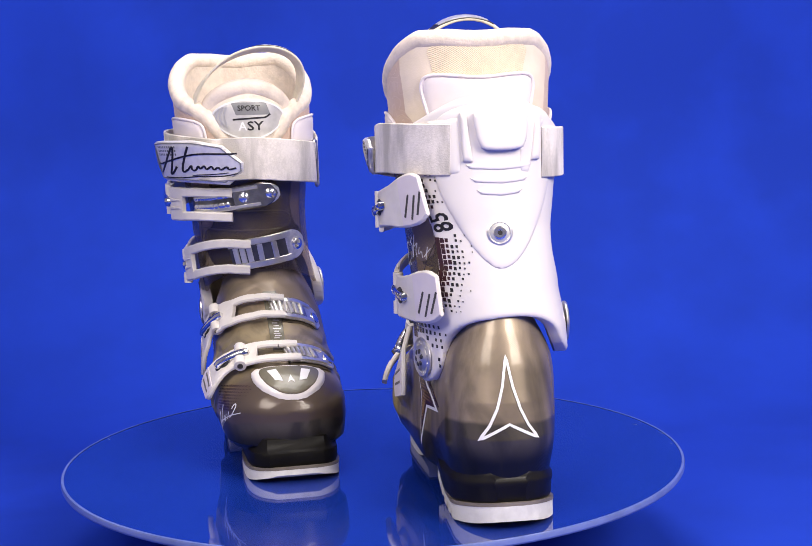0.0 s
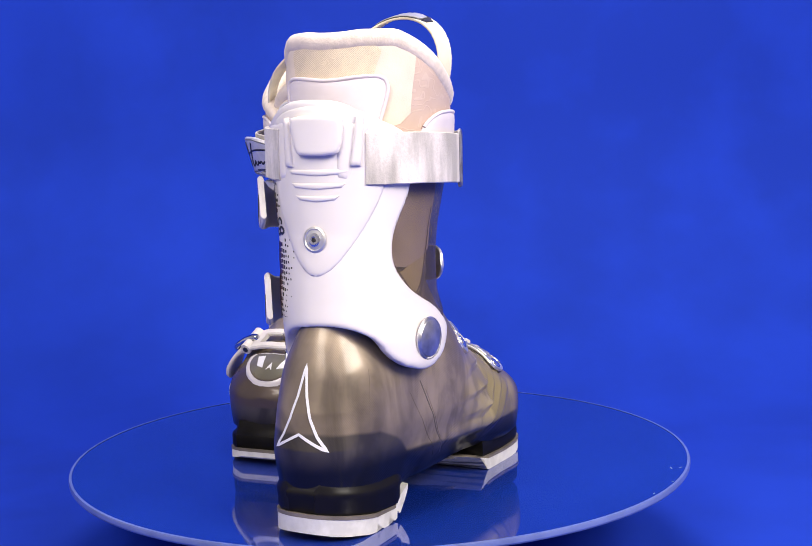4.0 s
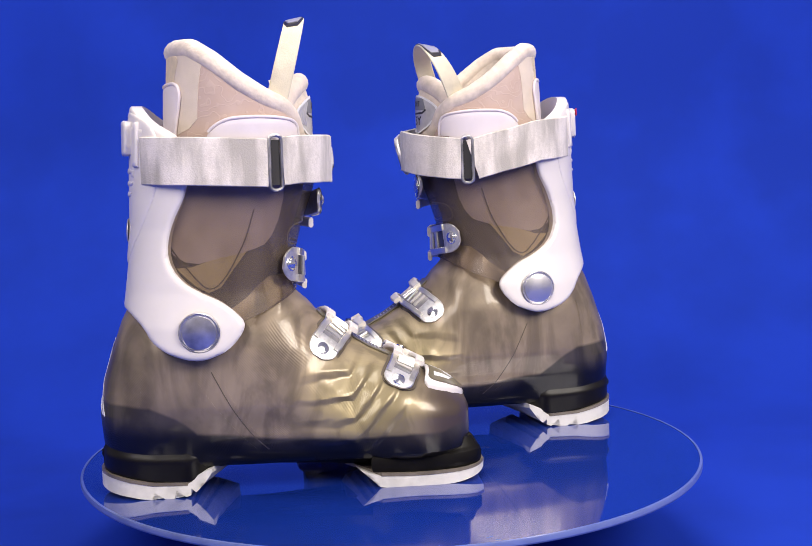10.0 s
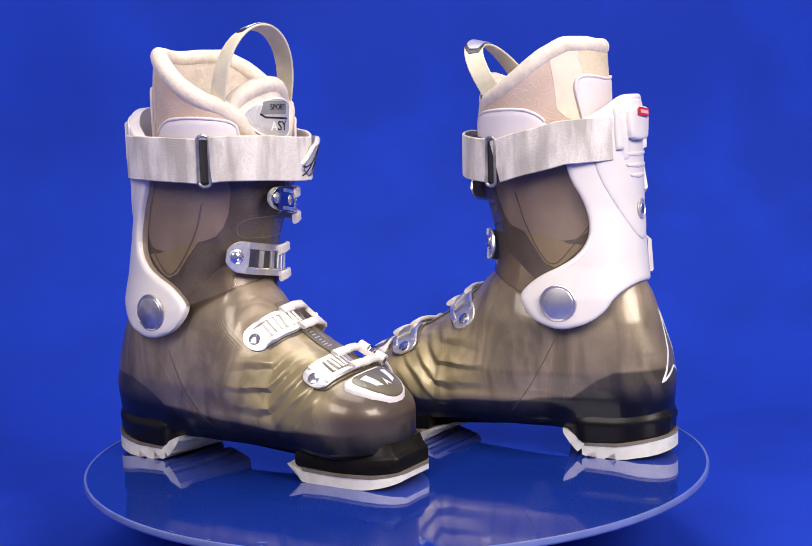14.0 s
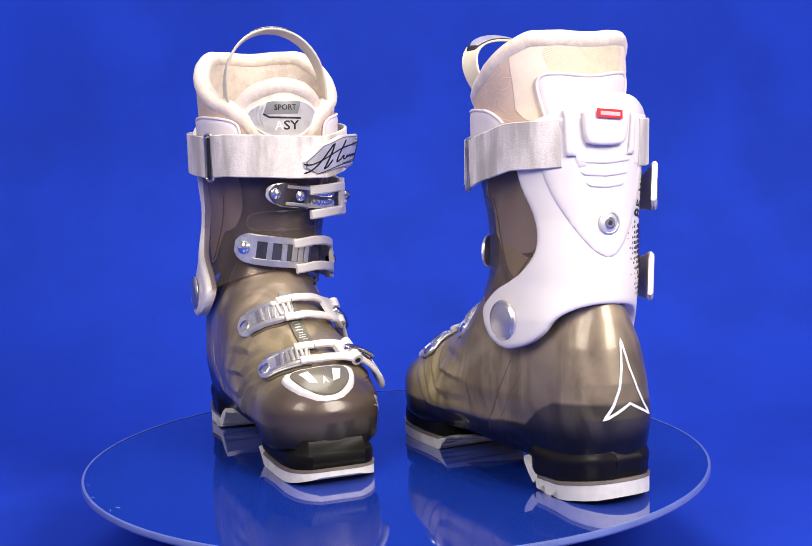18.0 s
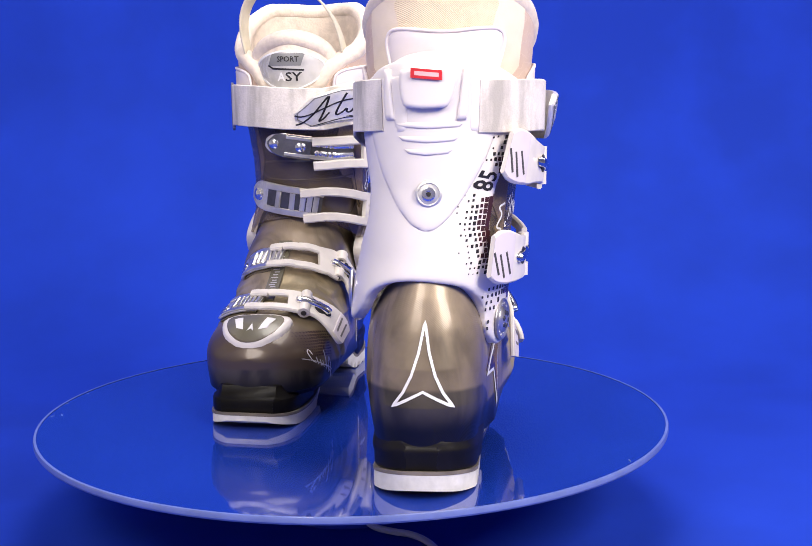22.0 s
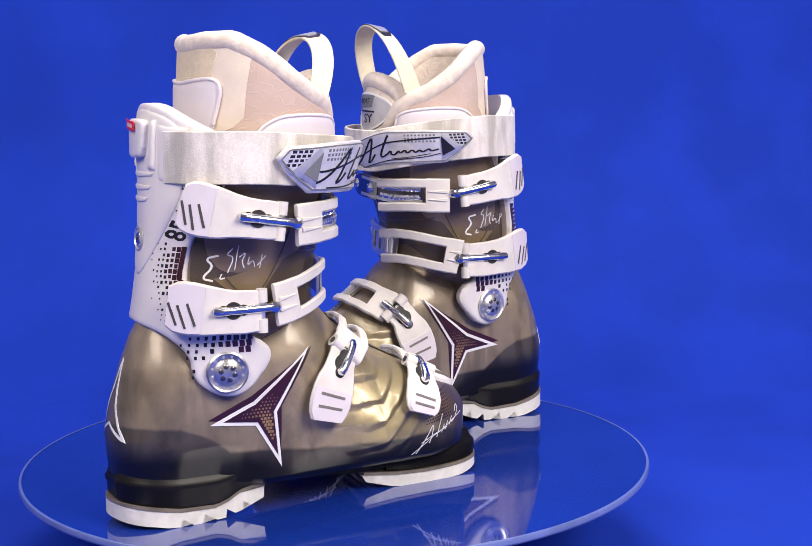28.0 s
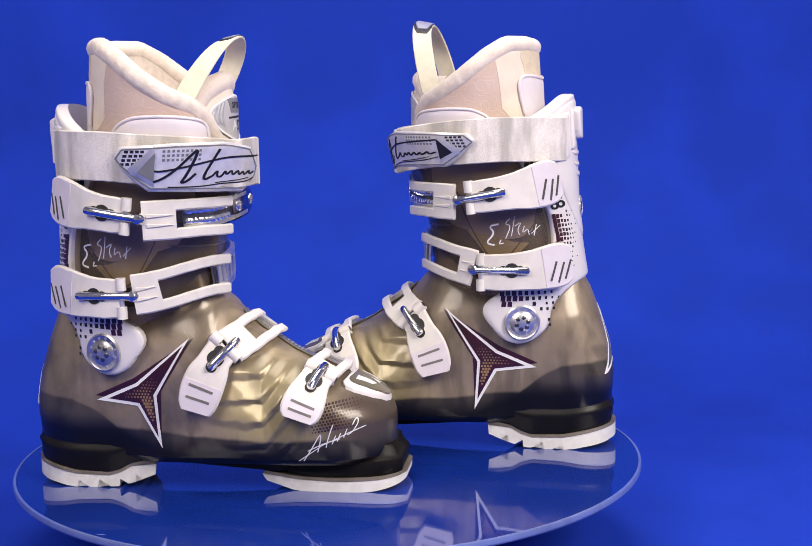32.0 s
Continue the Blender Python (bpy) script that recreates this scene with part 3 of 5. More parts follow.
def turntable():
    thing = new("turntable")
    top = 6 * U
    tagged(thing, "round glossy blue turntable disc with a pale rim", "turntable")
    cx, cy, r = -0.0083, 0.0063, 0.2492
    prof = [(0.0, 0.0), (r - 0.0012, 0.0), (r, -0.0012), (r, -0.0034), (r - 0.0012, -0.0045), (0.0, -0.0045)]
    rings = [[(cx + q * math.cos(k * math.tau / 160), cy + q * math.sin(k * math.tau / 160), z + top) for k in range(160)] for q, z in prof[1:5]]
    link("disc", *loops(rings, True, True), DISC, thing, "glossy blue disc that mirrors the boots", sharp=15)
    # thin ring whose pale colour paints the highlight along the edge
    prof = [(r - 0.0016, 0.0003), (r + 0.0003, 0.0002), (r + 0.0008, -0.0012), (r + 0.0008, -0.0034), (r, -0.0047), (r - 0.002, -0.0047)]
    rings = [[(cx + q * math.cos(k * math.tau / 160), cy + q * math.sin(k * math.tau / 160), z + top) for k in range(160)] for q, z in prof]
    link("rim", *loops(rings), RIM_EDGE, thing, "pale polished rim", sharp=30)
    prof = [(0.062, -0.0735), (0.062, -0.02), (0.058, -0.014), (0.03, -0.014), (0.03, top - 0.0046)]
    rings = [[(q * math.cos(k * math.tau / 48), q * math.sin(k * math.tau / 48), z) for k in range(48)] for q, z in prof]
    link("motor_housing", *loops(rings, True, True), MOTOR, thing, "blue low round motor housing")
    # scuffs near the edge
    for q, a, ln, wd, tilt in ((0.237, 15.9, 0.006, 0.0011, 20), (0.244, 16.7, 0.004, 0.0009, -35), (0.246, 7.2, 0.005, 0.0008, 60),
                               (0.2445, -0.9, 0.004, 0.0009, 10), (0.243, 162.5, 0.006, 0.001, 40)):
        c = Vector((cx + q * math.cos(radians(a)), cy + q * math.sin(radians(a)), top))
        w = radians(a + 90 + tilt)
        ring = [(ln / 2 * math.cos(k * math.tau / 10), wd / 2 * math.sin(k * math.tau / 10) * (1 + 0.4 * math.cos(3 * k))) for k in range(10)]
        rings = [[(c.x + f * (x * math.cos(w) - y * math.sin(w)), c.y + f * (x * math.sin(w) + y * math.cos(w)), c.z + h) for x, y in ring]
                 for f, h in ((1, -0.0001), (1, 0.0001), (0.7, 0.0002))]
        link("scuff", *loops(rings, True, True), FLECK, thing, "pale dry scuff")
    return thing


def cable():
    pts = [Vector(p) for p in ((0.008, -0.058, -0.060), (0.018, -0.070, -0.068), (0.033, -0.0745, -0.0715), (0.045, -0.081, -0.0715), (0.056, -0.094, -0.0715), (0.064, -0.116, -0.0715),
                               (0.069, -0.15, -0.0715), (0.074, -0.21, -0.0715), (0.082, -0.35, -0.0715), (0.10, -0.6, -0.0715))]
    fine = []
    for i in range(len(pts) - 1):
        p0, p1, p2, p3 = pts[max(i - 1, 0)], pts[i], pts[i + 1], pts[min(i + 2, len(pts) - 1)]
        for k in range(8):
            t = k / 8
            fine.append(0.5 * ((2 * p1) + (p2 - p0) * t + (2 * p0 - 5 * p1 + 4 * p2 - p3) * t * t + (3 * p1 - p0 - 3 * p2 + p3) * t ** 3))
    ob = link("power_cable", *tube(fine, 0.0026, 12), CABLE)
    return tagged(ob, "thin white power cable lying on the blue cloth", "cable")


# ---- ski boot ----
def cuff_edge(a):
    """The height of the cuff's lower edge."""
    return 173 - 33 * (min(abs(a), 100) / 100) ** 1.7 + 32 * ease((abs(a) - 100) / 35)


def under_cuff(v):
    """Keeps the shell inside the cuff where the cuff overlaps it."""
    if v.z < 130:
        return v
    yb, yf, xm, xl = cuff_row(v.z)
    cx, cy, rx, ry = (xm + xl) / 2, (yb + yf) / 2, (xl - xm) / 2, (yf - yb) / 2
    dx, dy = v.x - cx, v.y - cy
    rho = (abs(dx / rx) ** 2.25 + abs(dy / ry) ** 2.25) ** (1 / 2.25)
    a = math.degrees(math.atan2(dx / rx, dy / ry))
    w = ease((v.z - cuff_edge(a) + 14) / 16) * ease((v.y + 85) / 40)
    f = 1 + (min(1.0, 0.955 / max(rho, 1e-6)) - 1) * w
    return Vector((cx + dx * f, cy + dy * f, v.z))


def low_rings(z0, z1, n):
    rings = []
    for i in range(n + 1):
        z = z0 + (z1 - z0) * i / n
        yb, yf = table(Y_BACK, z), Y_TOE
        if z > 66:
            lo, hi = -20.0, 157.0
            for _ in range(30):
                m = (lo + hi) / 2
                if table(Z_TOP, m) > z:
                    lo = m
                else:
                    hi = m
            yf = lo
        m = 210
        grid = yb + (yf - yb) * (1 - np.cos(np.linspace(0, math.pi, 801))) / 2
        dense = np.cumsum(np.concatenate([[0], 1 + np.diff(grid) * 2.6 * ((grid[1:] > 2) & (grid[1:] < 106))]))
        line = [float(y) for y in np.interp(np.linspace(0, dense[-1], m + 1), dense, grid)]
        ring = [low_side(y, z, 1) if 0 < k < m else Vector((table(X_LOW, y), y, z)) for k, y in enumerate(line)]
        ring += [low_side(line[k], z, -1) for k in range(m - 1, 0, -1)]
        rings.append([under_cuff(v) for v in ring])
    return rings


def shrink(ring, f, z):
    c = sum(ring, Vector()) / len(ring)
    return [Vector((c.x + (v.x - c.x) * f, c.y + (v.y - c.y) * (1 - (1 - f) * 0.35), z)) for v in ring]


def raised(line):
    """The boots stand this much above the origin, on the disc."""
    return [(y, z + 6) for y, z in line]


def slab(profile, half, inner=None):
    """A block with the side outline profile (y, z), another one on the inside if given, and half width half(y)."""
    n = len(profile)
    verts = [(half(y)[1], y, z) for y, z in profile] + [(half(y)[0], y, z) for y, z in inner or profile]
    faces = [(i, (i + 1) % n, (i + 1) % n + n, i + n) for i in range(n)]
    bm = bmesh.new()
    vs = [bm.verts.new(v) for v in verts]
    for f in faces:
        bm.faces.new([vs[i] for i in f])
    bm.faces.new(vs[:n])
    bm.faces.new(vs[n:][::-1])
    bmesh.ops.triangulate(bm, faces=[f for f in bm.faces if len(f.verts) > 4], ngon_method="EAR_CLIP")
    bm.verts.index_update()
    out = [v.co.copy() for v in bm.verts], [tuple(v.index for v in f.verts) for f in bm.faces]
    bm.free()
    return out


def heel_half(y):
    u = min(1.0, max(0.0, (-112 - y) / 42.5))
    w = 1.5 + 37 * math.sqrt(1 - u * u)
    return 3.2 - w, 3.8 + w


def block_half(y):
    w = min(41.0, low_width(max(y + 1.6, -149.6), 42) + 1.2)
    return table(X_LOW, y) - w * (1 - 0.5 * ease((y + 80) / 34)), table(X_LOW, y) + w


def toe_half(y):
    u = max(0.0, (y - 118) / 50)
    g = (1 - min(0.97, u) ** 3.0) ** (1 / 3.0)
    return 2 - 40 * g, 3 + 40 * g - 6 * ease((95 - y) / 45)


def block(rows, y0, y1, half, floor, top, m=36):
    """A moulded block between the floor line (y, z) and the height top; rows: share of the height, growth."""
    rings = []
    for share, grow in rows:
        ys = [y0 - grow + (y1 - y0 + 2 * grow) * (1 - math.cos(math.pi * k / m)) / 2 for k in range(m + 1)]
        ring = []
        for s, line in ((1, ys), (0, ys[::-1])):
            for y in line:
                yc = max(y0 + 0.3, min(y1 - 0.3, y))
                z0 = table(floor, yc)
                ring.append(Vector((half(yc)[s] + (grow if s else -grow), y, z0 + (top - z0) * share)))
        rings.append(ring)
    return loops(rings, True, True)


def blend(a, b, t):
    return a + (b - a) * t


LINER = [(250, -90, 24, -50, 71), (300, -88, 25, -52, 74), (346, -86, 24, -54, 77), (376, -84, 18, -50, 73), (400, -80, 15, -48, 70)]


def liner_at(a, z, off=0.0):
    yb, yf, xm, xl = [table([(r[0], r[k]) for r in LINER], z) for k in (1, 2, 3, 4)]
    c, s = math.cos(radians(a)), math.sin(radians(a))
    e = 2 / 2.5 if c >= 0 else 2 / 1.95
    x = (xm + xl) / 2 + ((xl - xm) / 2 + off) * math.copysign(abs(s) ** e, s)
    y = (yb + yf) / 2 + ((yf - yb) / 2 + off) * math.copysign(abs(c) ** e, c)
    return Vector((x, y, z))


RIM = [(-94, 368), (-80, 373), (-66, 373), (-49, 363), (-28, 347), (-7, 334), (10, 326), (18, 317), (22, 303), (26, 290)]


def rim_height(a):
    z = 340
    for _ in range(4):
        z = table(RIM, liner_at(a, z).y)
    return z


def tongue_at(u, z, off=0.0):
    """The tongue's front: u across, -1 to 1."""
    w = 37.0 * (math.sqrt(max(0.0, 1 - ((z - 316) / 29) ** 2)) if z > 316 else 1.0)
    return Vector((11 + w * u, 31 + off - 17 * u * u - max(0, z - 325) * 0.25, z))


def boot(side, name_label, lean, tag, loose, tilt):
    global SIDE, TILT
    SIDE, TILT = side, tilt * side
    thing = new("ski_boot")
    tagged(thing, name_label, "ski boot", "pair of ski boots")

    # lower shell with its dark base
    rings = low_rings(36, 186, 130)
    first = rings[0]
    rings = [shrink(first, 0.72, 28), shrink(first, 0.9, 30.5)] + rings
    shell = part("lower_shell", loops(rings, True, True), SHELL, thing, "smoky bronze translucent plastic shell, dark towards the sole")
    heel_top = [(-155, 22.5), (-150, 21.5), (-145, 20.5), (-110, 14.5), (-82, 13.5), (-72, 16.5), (-62, 22), (-50, 24.5), (-41, 23.5)]
    part("heel_block", block([(0.0, -1.2), (0.06, -0.2), (0.28, 0.0), (0.33, 0.9), (0.40, 1.1), (0.45, 0.9), (0.49, -0.2), (0.56, -1.2), (0.7, -4), (0.8, -9), (1.0, -18)], -151.6, -44, block_half, raised(heel_top), 62), BLACK, thing, "glossy black heel block")
    toe_top = [(48, 16), (78, 12.6), (105, 11.6), (138, 12.6), (151, 13.4), (160, 14.2), (168, 15.2)]
    part("toe_lug", block([(0.0, -1.0), (0.12, 0), (0.42, 0.0), (0.52, -0.6), (0.58, -2.5), (0.66, -4.5), (1.0, -8)], 70, 164.5, lambda y: (toe_half(y)[0] + 1, toe_half(y)[1] - 1), raised(toe_top), 43), TINTED, thing, "dark tinted toe lug")
    part("arch", slab(raised([(-60, 40), (-46, 22.5), (-36, 22), (-20, 24), (8, 26), (44, 24.5), (64, 15), (80, 20), (80, 40)]), lambda y: (table(X_LOW, y) - 31 + 13 * ease((y + 75) / 30) * ease((90 - y) / 30), table(X_LOW, y) + 31)), BLACK, thing)

    # white rubber soles
    ys = [-112 - 42.5 * math.cos(k * 0.105) for k in range(14)]
    rise = [(-154.5, 7.5), (-146, 5), (-138, 3.6), (-128, 2.4), (-116, 0)]
    brow = [(-154.5, 19.0), (-110, 11.5)]
    prof = [(y, table(rise, y)) for y in ys] + [(-111, 0), (-109, 6), (-102, 1), (-100, 0), (-93, 0), (-91, 7), (-83, 1.5), (-81, 0.5), (-74, 0.5), (-73, 7), (-66, 2),
            (-60, 2.5), (-59, 9), (-53, 3.5), (-42, 4.5), (-41, 21), (-50, 21.5), (-62, 19), (-72, 13.5), (-82, 10.5), (-110, 11.5)]
    prof += [(y, table(brow, y)) for y in ys[::-1]]
    lift = [(-86, 0), (-74, 0.6), (-66, 1.5), (-58, 3.0), (-50, 5.0), (-41, 8.0)]
    prof = [(y, z + (table(lift, y) if y > -86 and z < 10 else max(0, y + 52) * 0.3)) for y, z in prof]
    curl = [(-86, 0), (-74, 2), (-66, 4.5), (-58, 8.5), (-50, 13.5), (-44, 18), (-41, 21)]
    inside_prof = [(y, max(z, table(curl, y)) if y > -86 and z < 14 else z) for y, z in prof]
    inside_prof = [(min(y, -86 + (y + 86) * 0.55), z) for y, z in inside_prof]
    part("heel_sole", slab(raised(prof), heel_half, raised(inside_prof)), RUBBER, thing, "white rubber heel sole with notched edge", sharp=30)
    low = [(y, table(brow, y) + 0.1) for y in ys] + [(-110, 11.6), (-82, 10.6), (-72, 13.6), (-62, 19.1), (-50, 21.6), (-41, 21.1)]
    edge = low + [(y, z + 2.7) for y, z in low[::-1]]
    part("heel_welt", slab(raised(edge), lambda y: (heel_half(y)[0] - 0.6 + 34 * ease((y + 76) / 12), heel_half(y)[1] + 0.6)), WELT, thing)
    prof = [(48, 13), (52, 7), (56, 11), (59, 5), (63, 9), (66, 3), (71, 6.5), (75, 0.6), (82, 0), (105, 0), (120, 0), (130, 0), (138, 0.3), (145, 1.2), (151, 2.4), (156, 3.5), (160, 4.6), (163, 5.6),
            (165.4, 6.6), (167, 8), (167.2, 12.6), (165.4, 12.3), (163, 12), (160, 11.6), (156, 11.2), (151, 10.8), (145, 10.3), (138, 10), (130, 9.6), (120, 9.2), (105, 9), (78, 10)]
    inside_prof = [(62, 14.5), (66, 12), (70, 10), (72, 8), (73, 6), (74, 4), (75, 2), (77, 0.6)] + prof[8:]
    part("toe_sole", slab(raised(prof), toe_half, raised(inside_prof)), RUBBER, thing, "white rubber toe sole with a lifted tip", sharp=30)
    edge = [(50, 13.1), (78, 10.1), (105, 9.1), (120, 9.3), (130, 9.7), (138, 10.1), (145, 10.4), (151, 10.9), (156, 11.3), (160, 11.7), (163, 12.1), (165.4, 12.4), (167.4, 12.7),
            (167.4, 15.2), (165.4, 14.9), (163, 14.6), (160, 14.2), (156, 13.8), (151, 13.4), (145, 12.9), (138, 12.6), (130, 12.2), (120, 11.8), (105, 11.6), (78, 12.6), (50, 15.8)]
    part("toe_welt", slab(raised(edge), lambda y: (toe_half(y)[0] - 0.6 + 34 * ease((72 - y) / 10), toe_half(y)[1] + 0.6)), WELT, thing)

    # cuff
    rings = []
    for k in range(41):
        t = k / 40
        ring = []
        for j in range(96):
            a = j * 3.75 - 180
            low = cuff_edge(a)
            ring.append(cuff_at(a, low + (292 - low) * t))
        rings.append(ring)
    inner = [[cuff_at(j * 3.75 - 180, 292, -3.5) for j in range(96)], [cuff_at(j * 3.75 - 180, 284, -3.5) for j in range(96)]]
    base = [cuff_at(j * 3.75 - 180, cuff_edge(j * 3.75 - 180), -3) for j in range(96)]
    part("cuff", loops([base] + rings + inner), CUFF, thing, "smoky taupe translucent cuff")

    # liner panels that show dimly through the cuff
    for s in (-1, 1):
        top = [(-92, 210), (-92, 285), (8, 285), (8, 238), (-4, 214), (-22, 208), (-45, 204), (-70, 198)]
        part("inner_panel", patch(smooth_poly([(cuff_angle(y, z, s), z) for y, z in top], 1), on_cuff, -7, 1, (5, 6)), ROSE, thing)
        low = [(-84, 196), (-70, 197), (-47, 204), (-24, 208), (-36, 194), (-47, 180), (-57, 176), (-68, 182)]
        part("inner_panel", patch([(cuff_angle(y, z, s), z) for y, z in low], on_cuff, -7, 1, (5, 6)), GOLD_CLOTH, thing)
        part("inner_seam", stroke(smooth_line([(cuff_angle(y, z, s), z) for y, z in ((-92, 218), (-78, 200), (-66, 186), (-57, 178), (-48, 182), (-37, 196), (-25, 216), (-17, 242))]), 0.9, on_cuff, -5.6, 0.4), TAUPE, thing)
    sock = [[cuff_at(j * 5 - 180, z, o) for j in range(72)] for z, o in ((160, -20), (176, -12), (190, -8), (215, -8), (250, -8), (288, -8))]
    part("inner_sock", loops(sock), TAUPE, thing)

    # white rear spoiler
    med = [(-74, 301), (-70, 285), (-69, 259), (-86, 228), (-89, 205), (-79, 187), (-52, 173), (-31, 157), (-29, 148), (-43, 131), (-64, 122), (-88, 128)]
    lat = [(-74, 301), (-70, 285), (-76, 262), (-95, 232), (-101, 200), (-98, 176), (-88, 160), (-67, 157), (-51, 150), (-38, 137), (-48, 120), (-58, 109), (-71, 104.5), (-85, 109), (-97, 121)]

    def turned(y, z, s):
        a = cuff_angle(y, z, s)
        return a if s > 0 else 360 + a

    outline = [(turned(y, z, 1), z) for y, z in lat] + [(cuff_angle_x(x, z, False) % 360, z) for x, z in ((43, 138), (36, 151), (23, 159), (2, 162), (-12, 162), (-25, 159), (-37, 151), (-43, 138))]
    outline += [(turned(y, z, -1), z) for y, z in reversed(med)] + [(215, 315), (198, 325), (180, 327), (162, 325), (145, 315)]
    spoiler = part("spoiler", patch(smooth_poly(outline, 2), on_cuff, -5.0, 10.0, (2.0, 2.2), soft=0.82, bend=3.2), WHITE, thing, "white plastic rear spoiler wrapping to the ankle pivots", sharp=50, weld=0.5 * U)
    vee = [(46, 300), (43, 262), (30, 233), (15, 208), (4, 198), (-4, 198), (-15, 206), (-30, 233), (-40, 262), (-44, 300), (-36, 316), (0, 324), (38, 316)]
    part("raised_panel", patch(smooth_poly([(cuff_angle_x(x + 4, z, False) % 360, z) for x, z in vee], 2), on_cuff, 4.0, 2.3, (1.6, 1.8), soft=0.44, bend=8.0), WHITE, spoiler, sharp=70, weld=0.4 * U)
    clip_poly = [(20, 312), (-14, 312), (-16, 306), (-14, 286), (-8, 283), (12, 283), (17, 286), (21, 306)]
    part("rear_clip", patch(smooth_poly([(cuff_angle_x(x + 1, z + 3, False) % 360, z + 3) for x, z in clip_poly], 1), on_cuff, 6.0, 6.0, (1.4, 1.6), soft=0.7, bend=2.4), WHITE, spoiler, sharp=60)
    for s in (-1, 1):
        rail = [(s * 24 + 2, 314), (s * 28 + 2, 314), (s * 26 + 2, 278), (s * 20 + 2, 278)]
        part("clip_rail", patch([(cuff_angle_x(x, z, False) % 360, z) for x, z in rail], on_cuff, 6.0, 3.2, (1.0, 3), soft=0.5, bend=1.5), WHITE, spoiler, sharp=70)
    for z, w in ((276, 24), (266, 21), (257, 17)):
        step = [(w, z), (-w + 2, z), (-w + 5, z - 3.2), (0, z - 4.6), (w - 3, z - 3.2)]
        part("step_ridge", patch([(cuff_angle_x(x + 3, q, False) % 360, q) for x, q in step], on_cuff, 6.0, 1.3, (1.6, 0.8), soft=0.3, bend=1.6), WHITE, spoiler, sharp=70)
    for loop in ([(142, 308), (150, 286), (155, 268), (162, 270), (163, 311)], [(218, 308), (210, 286), (205, 268), (198, 270), (197, 311)]):
        part("strap_guide", patch(loop, on_cuff, 4.5, 2.6, (2, 2.5), soft=0.5, bend=3.5), WHITE, spoiler, sharp=70)
    p = cuff_at(180, 225)
    p.x = 4.5
    bolt = part("rear_bolt", stud(p + Vector((0, -6.2, 0)), Vector((0, -1, 0.05)), [(9.8, 0), (9.8, 0.6), (8.8, 1.3), (8.2, 1.4), (7.6, 0.5), (4.4, 1.0), (3.4, 1.2)]), ZINC, spoiler, "steel screw with a socket head")
    part("bolt_face", stud(p + Vector((0, -6.9, 0)), Vector((0, -1, 0.05)), [(5.2, 0), (5.0, 0.6), (3.2, 1.1), (2.4, 0.9)], 18), CHROME, bolt)
    part("socket", stud(p + Vector((0, -7.6, 0)), Vector((0, -1, 0.05)), [(1.9, 0), (1.9, 0.5)], 6), DARK, bolt)
    if tag:
        t = [(-6.3, 315), (13, 313), (13, 306), (-6.3, 308)]
        part("red_tag", patch([(cuff_angle_x(x, z, False) % 360, z) for x, z in t], on_cuff, 13.2, 0.6, (3, 6)), RED, spoiler, "small red tag with a pale bar")
        t = [(-4, 312.8), (11, 311.2), (11, 308.2), (-4, 309.8)]
        part("tag_bar", patch([(cuff_angle_x(x, z, False) % 360, z) for x, z in t], on_cuff, 13.8, 0.15, (3, 6)), material("pale_red_print", (0.75, 0.45, 0.45), 0.5), spoiler)

    # ankle pivots
    for y, z, s in ((-74, 125, 1), (-65, 146.5, -1)):
        a = cuff_angle(y, z, s)
        q, n = cuff_at(a, z, 4.8), cuff_at(a, z, 1) - cuff_at(a, z)
        if s > 0:
            rivet = part("ankle_pivot", stud(q, n, [(16, 0), (16, 1.4), (14.6, 2.4), (13.2, 1.6), (10.8, 1.6), (10, 2.6), (5, 4.2), (0.5, 4.6)], 36), WORN, spoiler, "steel ankle pivot with a ring of small dots")
            side_dir = n.normalized().orthogonal().normalized()
            other = n.normalized().cross(side_dir)
            for k in range(12):
                d = side_dir * math.cos(k * math.tau / 12) + other * math.sin(k * math.tau / 12)
                part("pivot_dot", stud(q + d * 12 + n.normalized() * 1.4, n, [(1.2, 0), (1.0, 0.6)], 8), SILVER, rivet)
            for k in range(6):
                d = side_dir * math.cos(k * math.tau / 6) + other * math.sin(k * math.tau / 6)
                part("pivot_facet", stud(q + d * 5.2 + n.normalized() * 3.3, n + d * 0.25, [(2.3, 0), (2.1, 1.0), (1.2, 1.5)], 6), GUNMETAL, rivet)
        else:
            part("ankle_pivot", stud(q, n, [(16.5, 0), (16.5, 1.2), (15.6, 2.2), (15.2, 1.4), (14.4, 1.4), (13.5, 2.4), (8, 3.4), (0.5, 3.8)], 36), WORN, spoiler, "domed polished steel ankle rivet")

    # printed squares and number on the outside
    squares = ([], [])
    maroon = ([], [])
    rnd = random.Random(4)
    edge = [(104, -60), (120, -60), (150, -57), (157, -84), (176, -98), (200, -101), (232, -95), (262, -76)]

    def square(y, z, w, wide=0.8):
        h, q = w / 2, w / 2 * wide
        return patch([(y - q, z - h), (y + q, z - h), (y + q, z + h), (y - q, z + h)], on_cuff, 5.0, 0.25, (20, 20))

    for r in range(28):
        z = 166 + r * 4.1
        for i in range(8):
            y = cuff_angle(table(edge, z), z, 1) + 2.2 + (i + 0.15) * 3.5
            w = 4.3 - i * 0.46 - rnd.random() * 0.9 * min(1, i)
            if rnd.random() < (i - 1) * 0.1:
                continue
            q = cuff_at(y, z)
            if w > 0.8 and math.hypot((q.y + 101.5) * 1.3, q.z - 233) > 12:
                sq = square(y, z + rnd.uniform(-0.4, 0.4) * min(1, i), w)
